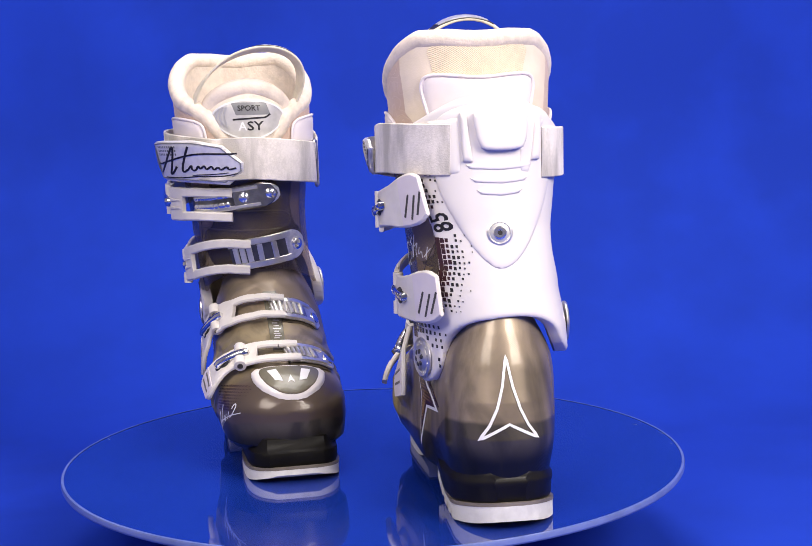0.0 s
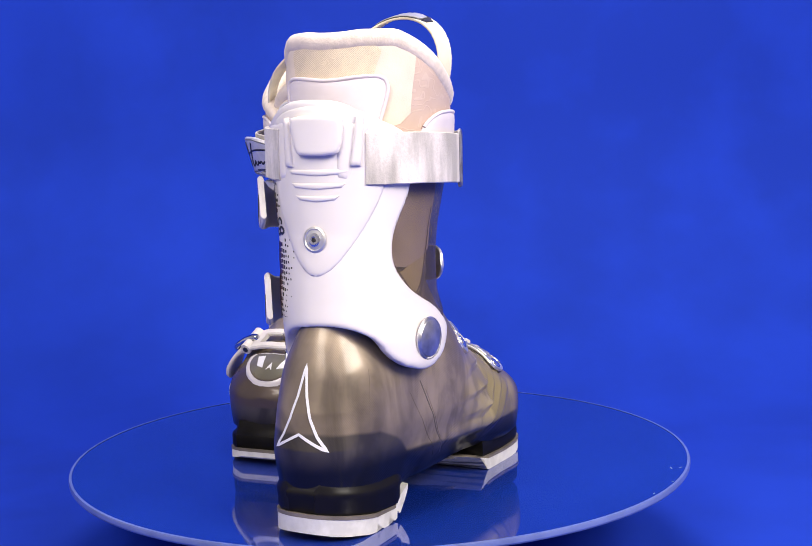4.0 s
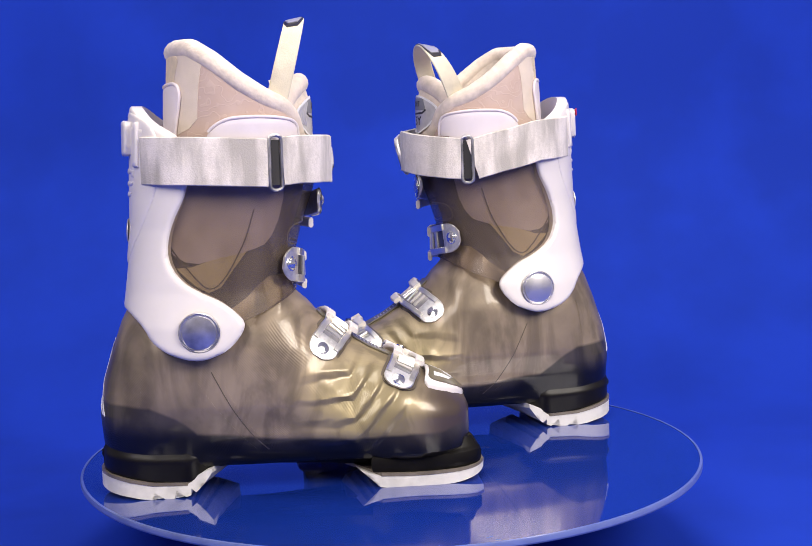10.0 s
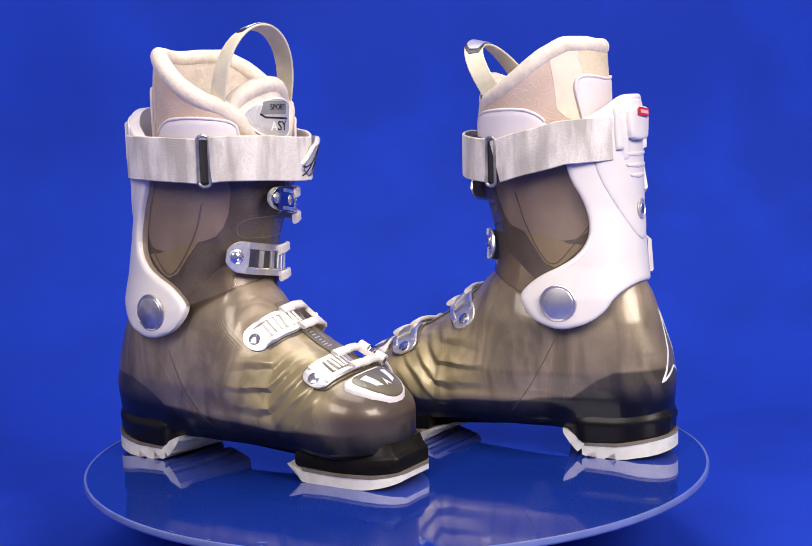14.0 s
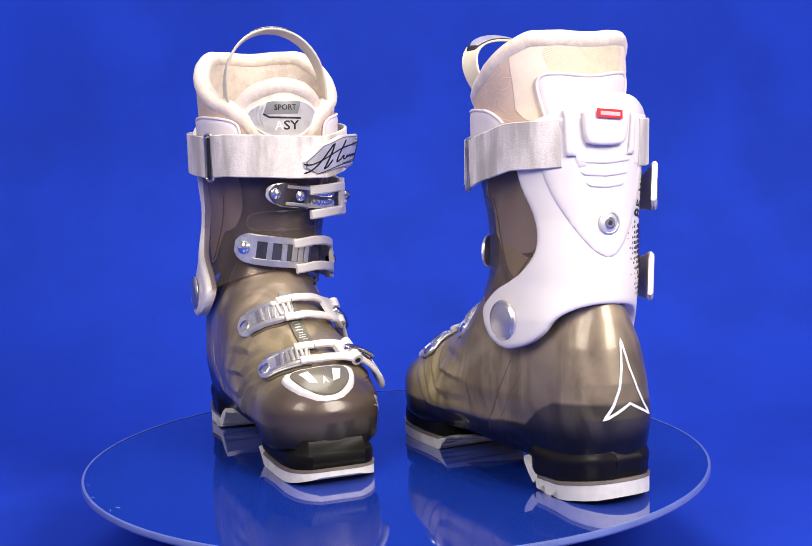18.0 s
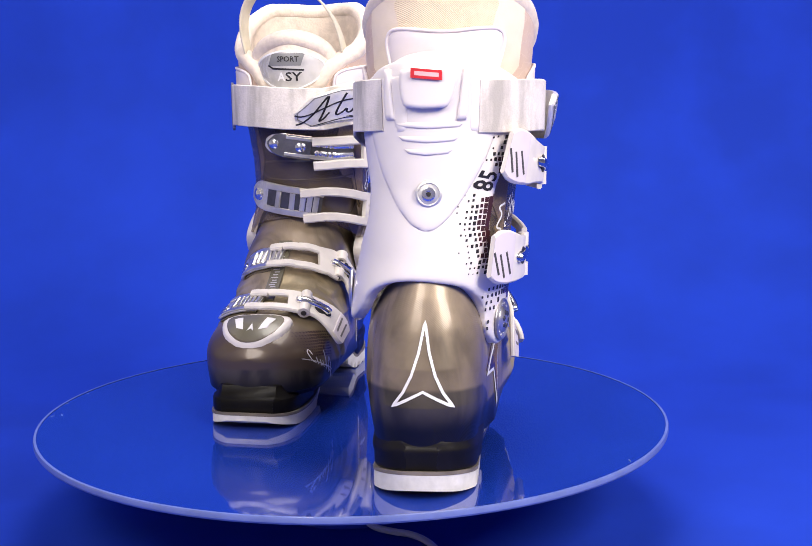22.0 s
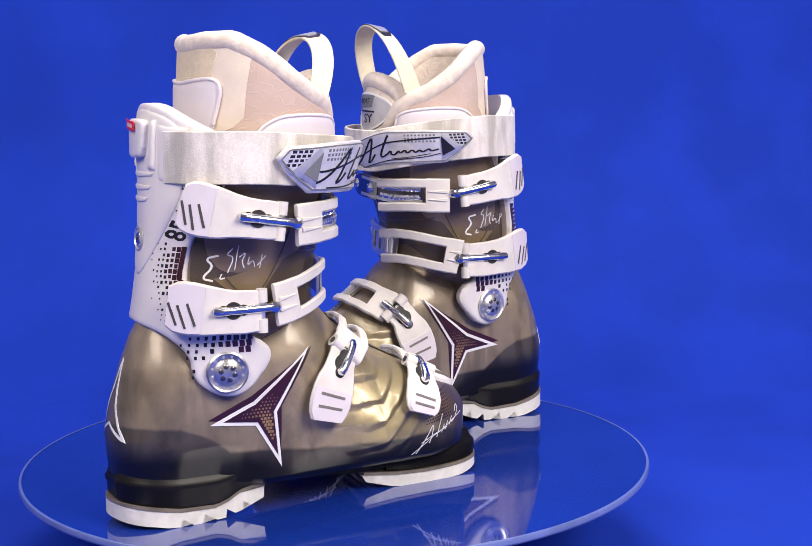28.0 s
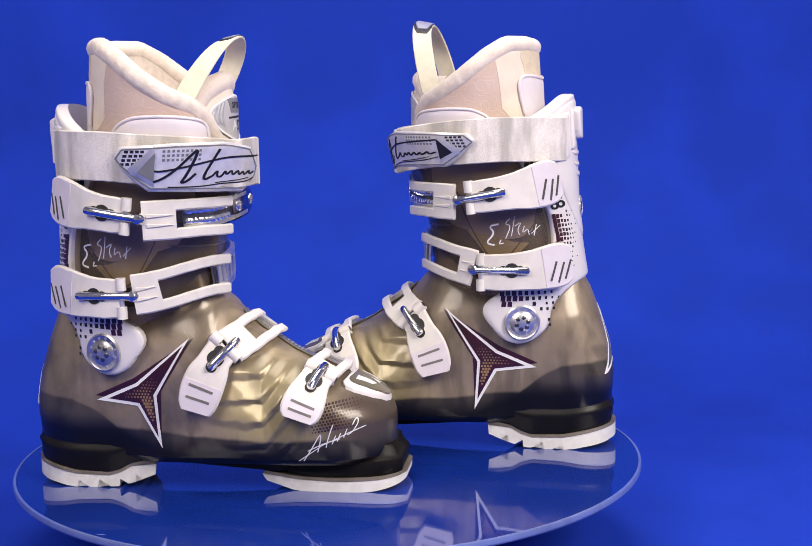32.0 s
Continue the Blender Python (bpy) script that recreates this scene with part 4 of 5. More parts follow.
                if i < 3 and z < 250:
                    maroon = join(maroon, sq)
                else:
                    squares = join(squares, sq)
    for r in range(7):
        for i in range(11):
            y, z = -58 - i * 5.0 - r * 0.6, 152 - r * 5.0
            if math.hypot(y + 74, z - 126) < 18.5 or y < -106 + (152 - z) * 0.3:
                continue
            y = cuff_angle(y, z, 1)
            w = 5.1 - max(0, i - 2) * 0.45 - rnd.random() * 0.6
            if w > 0.8 and rnd.random() > i * 0.035:
                if i < 4:
                    maroon = join(maroon, square(y, z, w * 0.98, 0.64))
                else:
                    squares = join(squares, square(y, z, w, 0.62))
    tagged(part("halftone_print", squares, INK, spoiler, "black halftone squares"), kind="stuff")
    tagged(part("maroon_print", maroon, MAROON, spoiler, "maroon halftone squares"), kind="stuff")
    c, s_ = math.cos(radians(70)), math.sin(radians(70))

    def number_place(u, v, o):
        v *= side
        y, z = -101.5 + u * c - v * s_, 233 + u * s_ + v * c
        return cuff_at(cuff_angle(y, z, 1), z, 5.0 + o)

    part("number", writing("85", 15, number_place), INK, spoiler, "printed number 85")

    # liner
    steps = [j * 3.0 - 180 for j in range(120)]
    rings = []
    for t in np.linspace(0, 1, 15):
        rings.append([liner_at(a, 268 + (rim_height(a) - 4 - 268) * t, 0.0) for a in steps])
    for t in np.linspace(1, 0, 8):
        rings.append([liner_at(a, 275 + (rim_height(a) - 4 - 275) * t, -11.0) for a in steps])
    liner = part("liner", loops(rings), TAN, thing, "tan embossed liner with cream padding", sharp=60)
    rim = []
    for a in steps:
        z = rim_height(a) - 3
        pth = liner_at(a, z, -5.0)
        tdir = (liner_at(a + 2, rim_height(a + 2) - 3, -5) - liner_at(a - 2, rim_height(a - 2) - 3, -5)).normalized()
        out = (liner_at(a, z, 1) - liner_at(a, z))
        out -= tdir * out.dot(tdir)
        out.normalize()
        up = out.cross(tdir)
        rim.append([pth + (out * math.cos(k * math.tau / 14) * 7.8 + up * math.sin(k * math.tau / 14) * 8.0) for k in range(14)])
    verts, faces = loops(rim + [rim[0]])
    part("collar", (verts, faces), CREAM, liner, "thick cream padded collar", sharp=80)
    lin = [[liner_at(a, 262 + (rim_height(a) - 8 - 262) * t, -11.6) for a in steps] for t in np.linspace(0, 1, 8)]
    part("lining", loops(lin), CREAM, liner, "cream fleece lining")

    def on_liner(u, v, o):
        return liner_at(u, v, o)

    def piping(line, skin, off, r):
        fine = []
        for a, b in zip(line, line[1:]):
            fine += [skin(a[0] + (b[0] - a[0]) * k / 3, a[1] + (b[1] - a[1]) * k / 3, off) for k in range(3)]
        return tube(fine + [skin(*line[-1], off)], r, 10)

    back = [(122, 300), (120, 340), (116, 357), (114, 366), (150, 369), (180, 369), (210, 369), (246, 366), (244, 357), (240, 340), (238, 300)]
    part("back_panel", patch(smooth_poly(back, 2), on_liner, 0.1, 0.25, (5, 5)), MESH, liner, "smooth cream back panel")
    back = [(150, 335), (146, 352), (140, 364), (160, 369), (180, 369), (200, 369), (220, 364), (214, 352), (210, 335)]
    part("mesh_panel", patch(smooth_poly(back, 2), on_liner, 0.3, 0.35, (5, 5)), WOVEN, liner, "cream mesh cloth panel")
    pad = [(147, 290), (144, 308), (140, 324), (138, 335), (142, 343), (157, 343), (180, 340), (203, 343), (218, 343), (222, 335), (220, 324), (216, 308), (213, 290)]
    part("heel_pad", patch(smooth_poly(pad, 2), on_liner, 0.4, 2.6, (3, 3), soft=0.3, bend=5), PAD, liner, "white moulded back pad")
    part("pad_piping", piping(smooth_poly(pad, 2)[3:-3], on_liner, 2.0, 1.5), PAD, liner)
    for s in (-1, 1):
        pad = [(118, 285), (112, 304), (102, 312), (88, 316), (60, 315), (36, 311), (33, 300), (33, 285)]
        pad = smooth_poly([(s * a, z) for a, z in pad], 2)
        part("side_pad", patch(pad, on_liner, 0.3, 3.0, (3, 3), soft=0.3, bend=5), PAD, liner, "lavender white side pad")
        part("pad_piping", piping(pad[3:-5], on_liner, 2.2, 1.4), PAD, liner)

    # tongue
    rings = []
    for z in list(np.linspace(262, 318, 8)) + list(316 + 29 * np.sin(np.linspace(0.1, math.pi / 2 - 0.06, 10))):
        ring = [tongue_at(u, z) for u in np.linspace(-1, 1, 17)]
        ring += [tongue_at(u * 0.96, z, -13) for u in np.linspace(1, -1, 17)]
        rings.append(ring)
    tongue = part("tongue", loops(rings, True, True), CREAM, thing, "cream padded tongue with a silver printed front", sharp=70)

    roll = [Vector((11 + 35 * math.cos(t), 22 - 15 * math.cos(t) ** 2, 318 + 24 * math.sin(t))) for t in np.linspace(0.15, math.pi - 0.15, 17)]
    part("tongue_roll", tube(roll, 8.5, 14), CREAM, tongue, "thick cream roll on top of the tongue", sharp=80)

    def on_tongue(x, z, o):
        return tongue_at((x - 11) / 37.0, min(z, 316), o) + Vector((0, -max(0, z - 325) * 0.25, z - min(z, 316)))

    lens = [(-25, 316), (-13, 327), (11, 332), (35, 327), (47, 316), (36, 303), (22, 296), (11, 294), (0, 296), (-14, 303)]
    part("tongue_front", patch(smooth_poly(lens, 2), on_tongue, 0.2, 1.2, (5, 5)), FOIL, tongue, "silver grey printed front")
    part("grey_field", patch([(-5, 328.5), (27, 328.5), (23, 317), (-9, 317)], on_tongue, 1.4, 0.2, (5, 5)), GREY, tongue)
    for o in (0, 4, 8):
        c = 1 if side > 0 else -1
        sweep = [(11 + c * (19 + o), 327 - o * 0.5), (11 + c * (23 + o), 317 - o * 0.6), (11 + c * (20 + o * 0.6), 306 + o * 0.3)]
        part("silver_sweep", stroke(smooth_line(sweep), 1.5, on_tongue, 1.4, 0.25), SILVER, tongue, "curved silver print")
    part("white_edge", stroke(smooth_poly(lens, 2), 1.6, on_tongue, 1.2, 0.7, closed=True), PRINT, tongue, "raised white edge")
    part("dark_bar", stroke([(-9, 317.5), (-4, 314.5), (26, 313)], 1.6, on_tongue, 1.4, 0.3), INK, tongue)
    part("word", writing("SPORT", 7.0, lambda u, v, o: on_tongue(11 - u * side, 323 + v, 1.6 + o * 0.5)), INK, tongue, "printed word SPORT")
    part("letter", writing("A", 11, lambda u, v, o: on_tongue(17.5 - u * side if side > 0 else 4.5 - u * side, 306.5 + v, 1.4 + o * 0.5)), PRINT, tongue, "pale letter A of the word ASY")
    part("word", writing("SY", 11.5, lambda u, v, o: on_tongue(6 - u * side * 1.25 if side > 0 else 16 - u * side * 1.25, 306.5 + v, 1.4 + o * 0.5)), INK, tongue, "black letters SY of the word ASY")
    # pull loop
    pts, ups = [], []
    for t in np.linspace(0, math.pi, 25):
        x, h = 11 - 46 * math.cos(t), 62 * math.sin(t) ** 0.8
        pts.append(Vector((x + lean[0] * h / 62, 4 + h * lean[1], 331 + h * lean[2])))
        ups.append(Vector((-math.cos(t), -0.25 * math.sin(t), math.sin(t) * 1.2)))
    part("pull_loop", ribbon(pts, ups, 17, 2.2), material("cream_webbing", (0.66, 0.60, 0.47), 0.8, bump=0.5, bump_scale=900), tongue, "cream webbing pull loop")
    mid = 7 if tag else 9
    part("loop_badge", ribbon(pts[mid:mid + 8], ups[mid:mid + 8], [8, 12, 14, 14, 14, 14, 12, 8], 1.2, 2.2), SILVER, tongue, "silver oval badge on the loop")
    part("badge_rim", ribbon(pts[mid - 1:mid + 9], ups[mid - 1:mid + 9], [9, 14, 16.5, 16.5, 16.5, 16.5, 16.5, 16.5, 14, 9], 0.6, 2.1), INK, tongue)

    # power strap
    strap = new("power_strap")
    strap.parent = thing
    sag, hoist = (9.0, 0.0) if tag else (0.0, 8.0)
    st = [(cuff_angle(-101, 283, -1), 283 + sag * 0.6), (-110, 282.5 + sag * 0.4), (-90, 281 - sag * 0.3), (cuff_angle(-7.5, 279, -1), 279 - sag)]
    p1, u1 = along_cuff(st, 20)
    p1 = [q - u.normalized() * 2.4 * max(0.0, 1 - i / 6) for i, (q, u) in enumerate(zip(p1, u1))]
    part("rear_band", ribbon(p1, u1, 38, 2.4, 7.5), STRAP, strap, "off-white woven band")
    st = [(cuff_angle(1.5, 280, -1), 280 - sag), (-50, 281 - sag), (-20, 280 - sag * 0.5), (0, 278), (25, 277), (50, 280 + hoist * 0.25), (80, 283 + hoist * 0.45), (105, 286 + hoist * 0.35), (cuff_angle(-107, 287, 1), 287)]
    p1, u1 = along_cuff(st, 44)
    p1 = [q - u.normalized() * 2.9 * max(0.0, 1 - (44 - i) / 6) for i, (q, u) in enumerate(zip(p1, u1))]
    part("front_band", ribbon(p1, u1, 38.5, 2.6, 8.0), STRAP, strap, "off-white woven band closed over the front")
    a0 = cuff_angle(-3, 279, -1)
    q, n = cuff_at(a0, 279 - sag, 9.5), (cuff_at(a0, 279, 1) - cuff_at(a0, 279)).normalized()
    t = n.cross(Vector((0, 0, 1)))
    frame_pts = [q + t * (5.2 * math.sin(k * math.tau / 24)) + Vector((0, 0, math.copysign(18.0, math.cos(k * math.tau / 24)) + 3.6 * math.cos(k * math.tau / 24))) for k in range(25)]
    part("strap_ring", tube(frame_pts, 1.5), WORN, strap, "steel rectangular strap ring")
    # dark strip behind the ring paints the shade in its opening
    part("slot_shadow", ribbon([q - t * 3.8 - n * 1.4, q + t * 3.8 - n * 1.4], [n, n], 36, 0.6), DARK, strap)
    # label on the strap
    lab = [(cuff_angle(-46, 288, 1), 289), (cuff_angle(-52, 281, 1), 281), (cuff_angle(-42, 262, 1), 264), (cuff_angle(-30, 254, 1), 254), (40, 251.5), (17, 253), (5, 266), (5, 274), (18, 289), (40, 291), (70, 291)]
    def on_label(a, z, o):
        z = 272 + (z - 272) * (0.82 if hoist else 1.0) + (4.5 + hoist * 0.56) * ease((a - 5) / 40)
        a = 5 + (a - 5) * (0.91 if hoist else 0.945)
        return cuff_at(a, z, o + loose * math.exp(-((a - 74) / 26) ** 2))

    label = part("strap_label", patch(lab, on_label, 10.4, 4.0, (2, 2), soft=0.5, bend=2.5), LABEL, strap, "raised silver white moulded label")
    part("label_rim", stroke([(15 + (a - 15) * 0.95 + 2, 272 + (z - 272) * 0.86) for a, z in lab], 1.0, on_label, 14.3, 0.5, closed=True), GREY, label)
    a1 = cuff_angle(-26, 275, 1)
    part("label_wedge", patch([(a1 - 2, 289), (a1 + 12, 270), (a1 - 3, 257)], on_label, 14.3, 1.2, (3, 4), soft=0.3), SILVER, label)
    part("wedge_core", patch([(a1 - 2.5, 284), (a1 + 6, 269), (a1 - 2.5, 262)], on_label, 15.3, 0.4, (3, 4)), GREY if tag else INK, label)
    # a swash, a peak and waves of black ink in place of the maker's name
    first, last = (a1 - 3, 9) if side > 0 else (9, a1 - 3)

    def ink(line, width):
        line = smooth_line([(first + (last - first) * u, 256.5 + 31 * v) for u, v in line])
        part("flourish", stroke(line, width, on_label, 14.5, 0.4, step=1.2), INK, label, "black pen stroke")

    ink([(-0.04, 0.14), (0.04, 0.2), (0.14, 0.42), (0.23, 0.72), (0.31, 0.98), (0.29, 0.7), (0.23, 0.28), (0.19, 0.1), (0.25, 0.16), (0.31, 0.34)], 1.7)
    ink([(-0.05, 0.48), (0.02, 0.4), (0.2, 0.5), (0.45, 0.66), (0.7, 0.76), (1.0, 0.84)], 1.5)
    ink([(0.5, 0.93), (0.44, 0.62), (0.38, 0.28), (0.39, 0.16), (0.46, 0.26)], 1.7)
    ink([(0.46, 0.26), (0.51, 0.4), (0.5, 0.24), (0.55, 0.22), (0.59, 0.4), (0.6, 0.26), (0.66, 0.42), (0.67, 0.26), (0.74, 0.43), (0.75, 0.28), (0.81, 0.42), (0.82, 0.3), (0.9, 0.46), (0.9, 0.34), (0.98, 0.42)], 1.5)
    ink([(0.1, 0.02), (0.35, 0.0), (0.6, 0.06), (0.85, 0.14), (0.99, 0.26)], 0.9)
    ink([(0.5, 0.08), (0.7, 0.14), (0.9, 0.26)], 0.7)
    dots = ([], [])
    for r in range(4):
        for i in range(4):
            dots = join(dots, patch([(a1 + 3 + i * 2.5 + r * 0.6 + d[0], 286 - r * 3.2 + d[1]) for d in ((0, 0), (1.7, 0), (1.7, -2.1), (0, -2.1))], on_label, 14.3, 0.2, (20, 20)))
    tagged(part("hatch", dots, INK, label, "black printed hatch"), kind="stuff")
    for r in range(3):
        dots = ([], [])
        for i in range(9):
            dots = join(dots, patch([(a1 - 6 - i * 2.4 - d[0], 286 - r * 3.4 + d[1]) for d in ((0, 0), (1.4, 0), (1.4, -2), (0, -2))], on_label, 14.3, 0.2, (20, 20)))
        tagged(part("grey_print", dots, GREY, label), kind="stuff")

    # buckles on the cuff
    def buckle_on_cuff(proud, lever, widths, lifts, bail, arm_gap, plate_to, ladder, ladder_w, rivets, teeth, wire, slots):
        thing_b = new("buckle")
        thing_b.parent = thing
        pts, ups = along_cuff(lever, len(widths) - 1)
        pts = [q + u.normalized() * l for q, u, l in zip(pts, ups, lifts)]
        lev = part("lever", ribbon(pts, ups, widths, 4.0, 0), LEVER, thing_b, "warm white plastic lever with slots")
        part("tip_pad", ribbon(pts[6:], ups[6:], [w - 3 for w in widths[6:]], 0.6, 3.9), PAD, lev, "pale lavender tip")
        # slots: dark strips laid on the lever, coloured like the shade within
        for (k, o, ln, w) in slots:
            a, b = pts[k], pts[k + 1]
            t = (b - a).normalized()
            u = ups[k].normalized()
            sd = t.cross(u)
            c0 = a + u * 4.55 + t * o
            part("slot_shade", ribbon([c0 + sd * ln[0] - t * 3.8, c0 + sd * ln[1] + t * 3.8], [u, u], w * 0.75, 0.3), SLOT_DARK, lev)
        wp = [cuff_at(cuff_angle(y, z, 1), z, h) for y, z, h in wire]
        ku = (cuff_at(cuff_angle(wire[0][0], wire[0][1], 1), wire[0][1], 1) - cuff_at(cuff_angle(wire[0][0], wire[0][1], 1), wire[0][1])).normalized()
        # keyhole: three dark discs on the lever paint the shade of a hole
        for o, r in ((0.0, 6.6), (-7.5, 4.2), (7.5, 4.2)):
            t = (wp[-1] - wp[0]).normalized()
            c0 = wp[0] * 0.72 + wp[-1] * 0.28
            c0 = c0 + t * o
            near = min(range(len(pts)), key=lambda i: (pts[i] - c0).length)
            kn = ups[near].normalized()
            c0 = c0 + kn * ((pts[near] + kn * 4.3 - c0).dot(kn))
            part("keyhole", stud(c0, kn, [(r, -0.9), (r, 0.3), (r - 1.2, 0.25)], 18), DARK, lev, "keyhole drawn as a dark disc of shade")
        part("wire_loop", tube([wp[0] - ku * 2, wp[0]] + [blend(wp[0], wp[-1], t) + ku * math.sin(t * math.pi) * 1.2 for t in np.linspace(0.05, 0.95, 8)] + [wp[-1], wp[-1] - ku * 3], 3.5, 12), WIRE, thing_b, "polished steel wire loop")
        part("wire_knob", stud(wp[-1] - ku * 4.5, ku, [(4.0, 0), (5.0, 2), (5.2, 5), (4.0, 7.6), (1.5, 8.6)], 14), WIRE, thing_b, "rounded steel knob")
        bpts, bups = along_cuff(bail, 30)
        bpts = [q + u.normalized() * (proud * max(0.0, 1 - i / 24) ** 1.2) for i, (q, u) in enumerate(zip(bpts, bups))]
        for s in (-1, 1):
            sd = (pts[1] - pts[0]).normalized().cross(ups[0].normalized())
            c0 = pts[0] + ups[0].normalized() * 2.0 + sd * s * (widths[0] / 2 - 4)
            part("hinge_knuckle", tube([c0 - sd * 5, c0 - sd * 4.2, c0 + sd * 4.2, c0 + sd * 5], 4.2, 12), LEVER, lev)
        part("hinge_bar", tube([pts[0] + ups[0].normalized() * 2 - sd * 12, pts[0] + ups[0].normalized() * 2 + sd * 12], 2.4, 10), BRUSHED, lev)
        n0 = max(2, int(30 * plate_to))
        bl = part("catch_frame", ribbon(bpts[:n0 + 1], bups[:n0 + 1], arm_gap + 9, 4.2, 6.5), LEVER, thing_b, "white catch frame")
        for s in (-1, 1):
            off = []
            for q, u, nx in zip(bpts, bups, bpts[1:] + [bpts[-1] * 2 - bpts[-2]]):
                sd = (nx - q).normalized().cross(u.normalized())
                off.append(q + sd * s * arm_gap / 2)
            part("catch_arm", ribbon(off[n0 - 1:], bups[n0 - 1:], 8.6, 4.2, 6.5), LEVER, bl)
        for s in (-1, 1):
            sd = (bpts[2] - bpts[0]).normalized().cross(bups[1].normalized())
            rib = [bpts[k] + sd * s * (arm_gap * 0.17) for k in range(1, n0)]
            part("rib", ribbon(rib, bups[1:n0], [3.4 * (1 - 0.75 * k / max(1, n0 - 2)) for k in range(n0 - 1)], 1.5, 10.4), LEVER, bl)
        lpts, lups = stiff(*along_cuff(ladder, 40), 20, 0.35 if teeth > 8 else 0.15)
        lad = part("ladder", ribbon(lpts, lups, tongue_widths(ladder_w, 41), 2.4, 3.6), BRUSHED, thing_b, "silver toothed ladder plate")
        for off in side_rails(lpts[:33], lups, ladder_w):
            part("side_rail", ribbon(off, lups[:33], ladder_w * (0.17 if teeth > 8 else 0.22), 2.0, 5.8), BRASSY, lad, "polished rail")
        part("tooth_bed", ribbon(lpts[:32], lups[:32], ladder_w * 0.58, 0.5, 5.8), GUNMETAL, lad)
        for i in range(teeth):
            k = 2 + i * 20 // teeth if teeth > 8 else 5 + i * 27 // teeth
            u = lups[k].normalized()
            t = (lpts[k + 1] - lpts[k]).normalized()
            sd = t.cross(u)
            if teeth > 8:
                for s in (-1, 1):
                    part("tooth", stud(lpts[k] + u * 5.8 + sd * s * 4.2, u, [(3.4, 0), (2.6, 2.0), (0.8, 2.6)], 6), CHROME, lad)
            else:
                part("tooth", ribbon([lpts[k] - sd * ladder_w * 0.27 + u * 5.6, lpts[k] + sd * ladder_w * 0.27 + u * 5.6], [u, u], 5.2, 2.6), BRASSY, lad)
        for k in rivets:
            u = lups[k].normalized()
            part("rivet", stud(lpts[k] + u * 5.6, u, [(6.4, 0), (6.2, 0.9), (5.0, 1.2), (4.8, 2.2), (3.0, 3.4), (0.4, 3.8)], 18), CHROME, lad)
        if teeth > 8:
            part("rivet_plate", ribbon(lpts[23:40], lups[23:40], [ladder_w * 1.12] * 11 + [ladder_w * f for f in (1.08, 1.0, 0.9, 0.74, 0.5, 0.2)], 2.0, 5.4, bevel=0.8), DARK_CHROME, lad, "polished rivet plate")
        return thing_b

    f = lambda y, z: cuff_angle(y, z, 1)
    g = cuff_angle_x
    b = 8.0 if tag else 0.0      # the right boot's buckles are closed further back
    buckle_on_cuff(9.0, [(f(-35 - b * 0.8, 239), 239), (f(-56 - b * 0.4, 242), 242), (f(-76, 246), 246), (f(-89, 250), 250), (f(-97, 254), 254)],
                   [27, 29, 29, 30, 32, 36, 38.5, 40, 40, 38, 31], [15, 15, 15, 14.5, 14, 14, 14, 14, 14, 14, 14],
                   [(f(-25 - b * 0.8, 235), 235), (46, 236), (g(29, 235), 235)], 22.5, 0.27,
                   [(56, 236.5), (34, 237.5), (g(20, 241.5), 241.5), (g(-13, 247), 247)], 20, [27, 36], 12,
                   [(-59 - b * 0.8, 244, 21), (-27 - b * 0.6, 237, 20)], [(7, 0, (-12, 4), 2.6), (8, 0, (-15, 2), 2.6), (9, 1, (-13, 3), 2.6)])
    buckle_on_cuff(4.0, [(f(-42 - b * 1.3, 172), 172), (f(-62 - b * 0.7, 172), 172), (f(-83, 174), 174), (f(-98, 177), 177), (f(-107, 179), 179)],
                   [31, 32, 33, 33, 34, 36, 38, 40, 40, 38, 31], [10, 10, 10.5, 10.5, 11, 11, 11.5, 12, 12, 12.5, 13],
                   [(f(-38 - b * 0.7, 175), 175), (74, 176.5), (62, 179.5), (50, 183), (38, 185.5), (26, 186.5), (g(16, 185), 185)], 24, 0.27,
                   [(24, 185), (2, 189), (g(-31, 197.5), 197.5)], 28, [36], 5,
                   [(-77 - b * 0.6, 174, 17), (-36 - b * 0.9, 174, 13)], [(7, 0, (-12, 4), 2.6), (8, 0, (-15, 2), 2.6), (9, 1, (-13, 3), 2.6)])

    # buckles over the instep
    def buckle_on_low(lever, widths, bail, arm_gap, plate_to, ladder, ladder_w, wire_len):
        thing_b = new("buckle")
        thing_b.parent = thing
        pts, ups = along_low(lever, len(widths) - 1)
        n = len(widths)
        pts = [q + u * (6 + 1.5 * i / n) for i, (q, u) in enumerate(zip(pts, ups))]
        lev = part("lever", ribbon(pts, ups, widths, 4.0), LEVER, thing_b, "white plastic lever with slots")
        part("tip_pad", ribbon(pts[n - 6:], ups[n - 6:], [w - 2.6 for w in widths[n - 6:]], 0.7, 3.9), PAD, lev, "pale lavender tip")
        # grey strips on top stand for the shaded depth of the slots
        for k in (n - 5, n - 3):
            u = ups[k]
            t = (pts[k] - pts[k - 1]).normalized()
            sd = t.cross(u)
            w = widths[k] * 0.3
            part("slot_shade", ribbon([pts[k] + u * 4.65 - sd * w, pts[k] + u * 4.65 + sd * w], [u, u], 2.1, 0.3), SLOT, lev)
        bpts, bups = along_low(bail, 26)
        mid = pts[n // 2 - 1] + ups[n // 2 - 1] * 6.5
        up = ups[n // 2 - 1]
        td = (pts[n // 2] - pts[n // 2 - 1]).normalized()
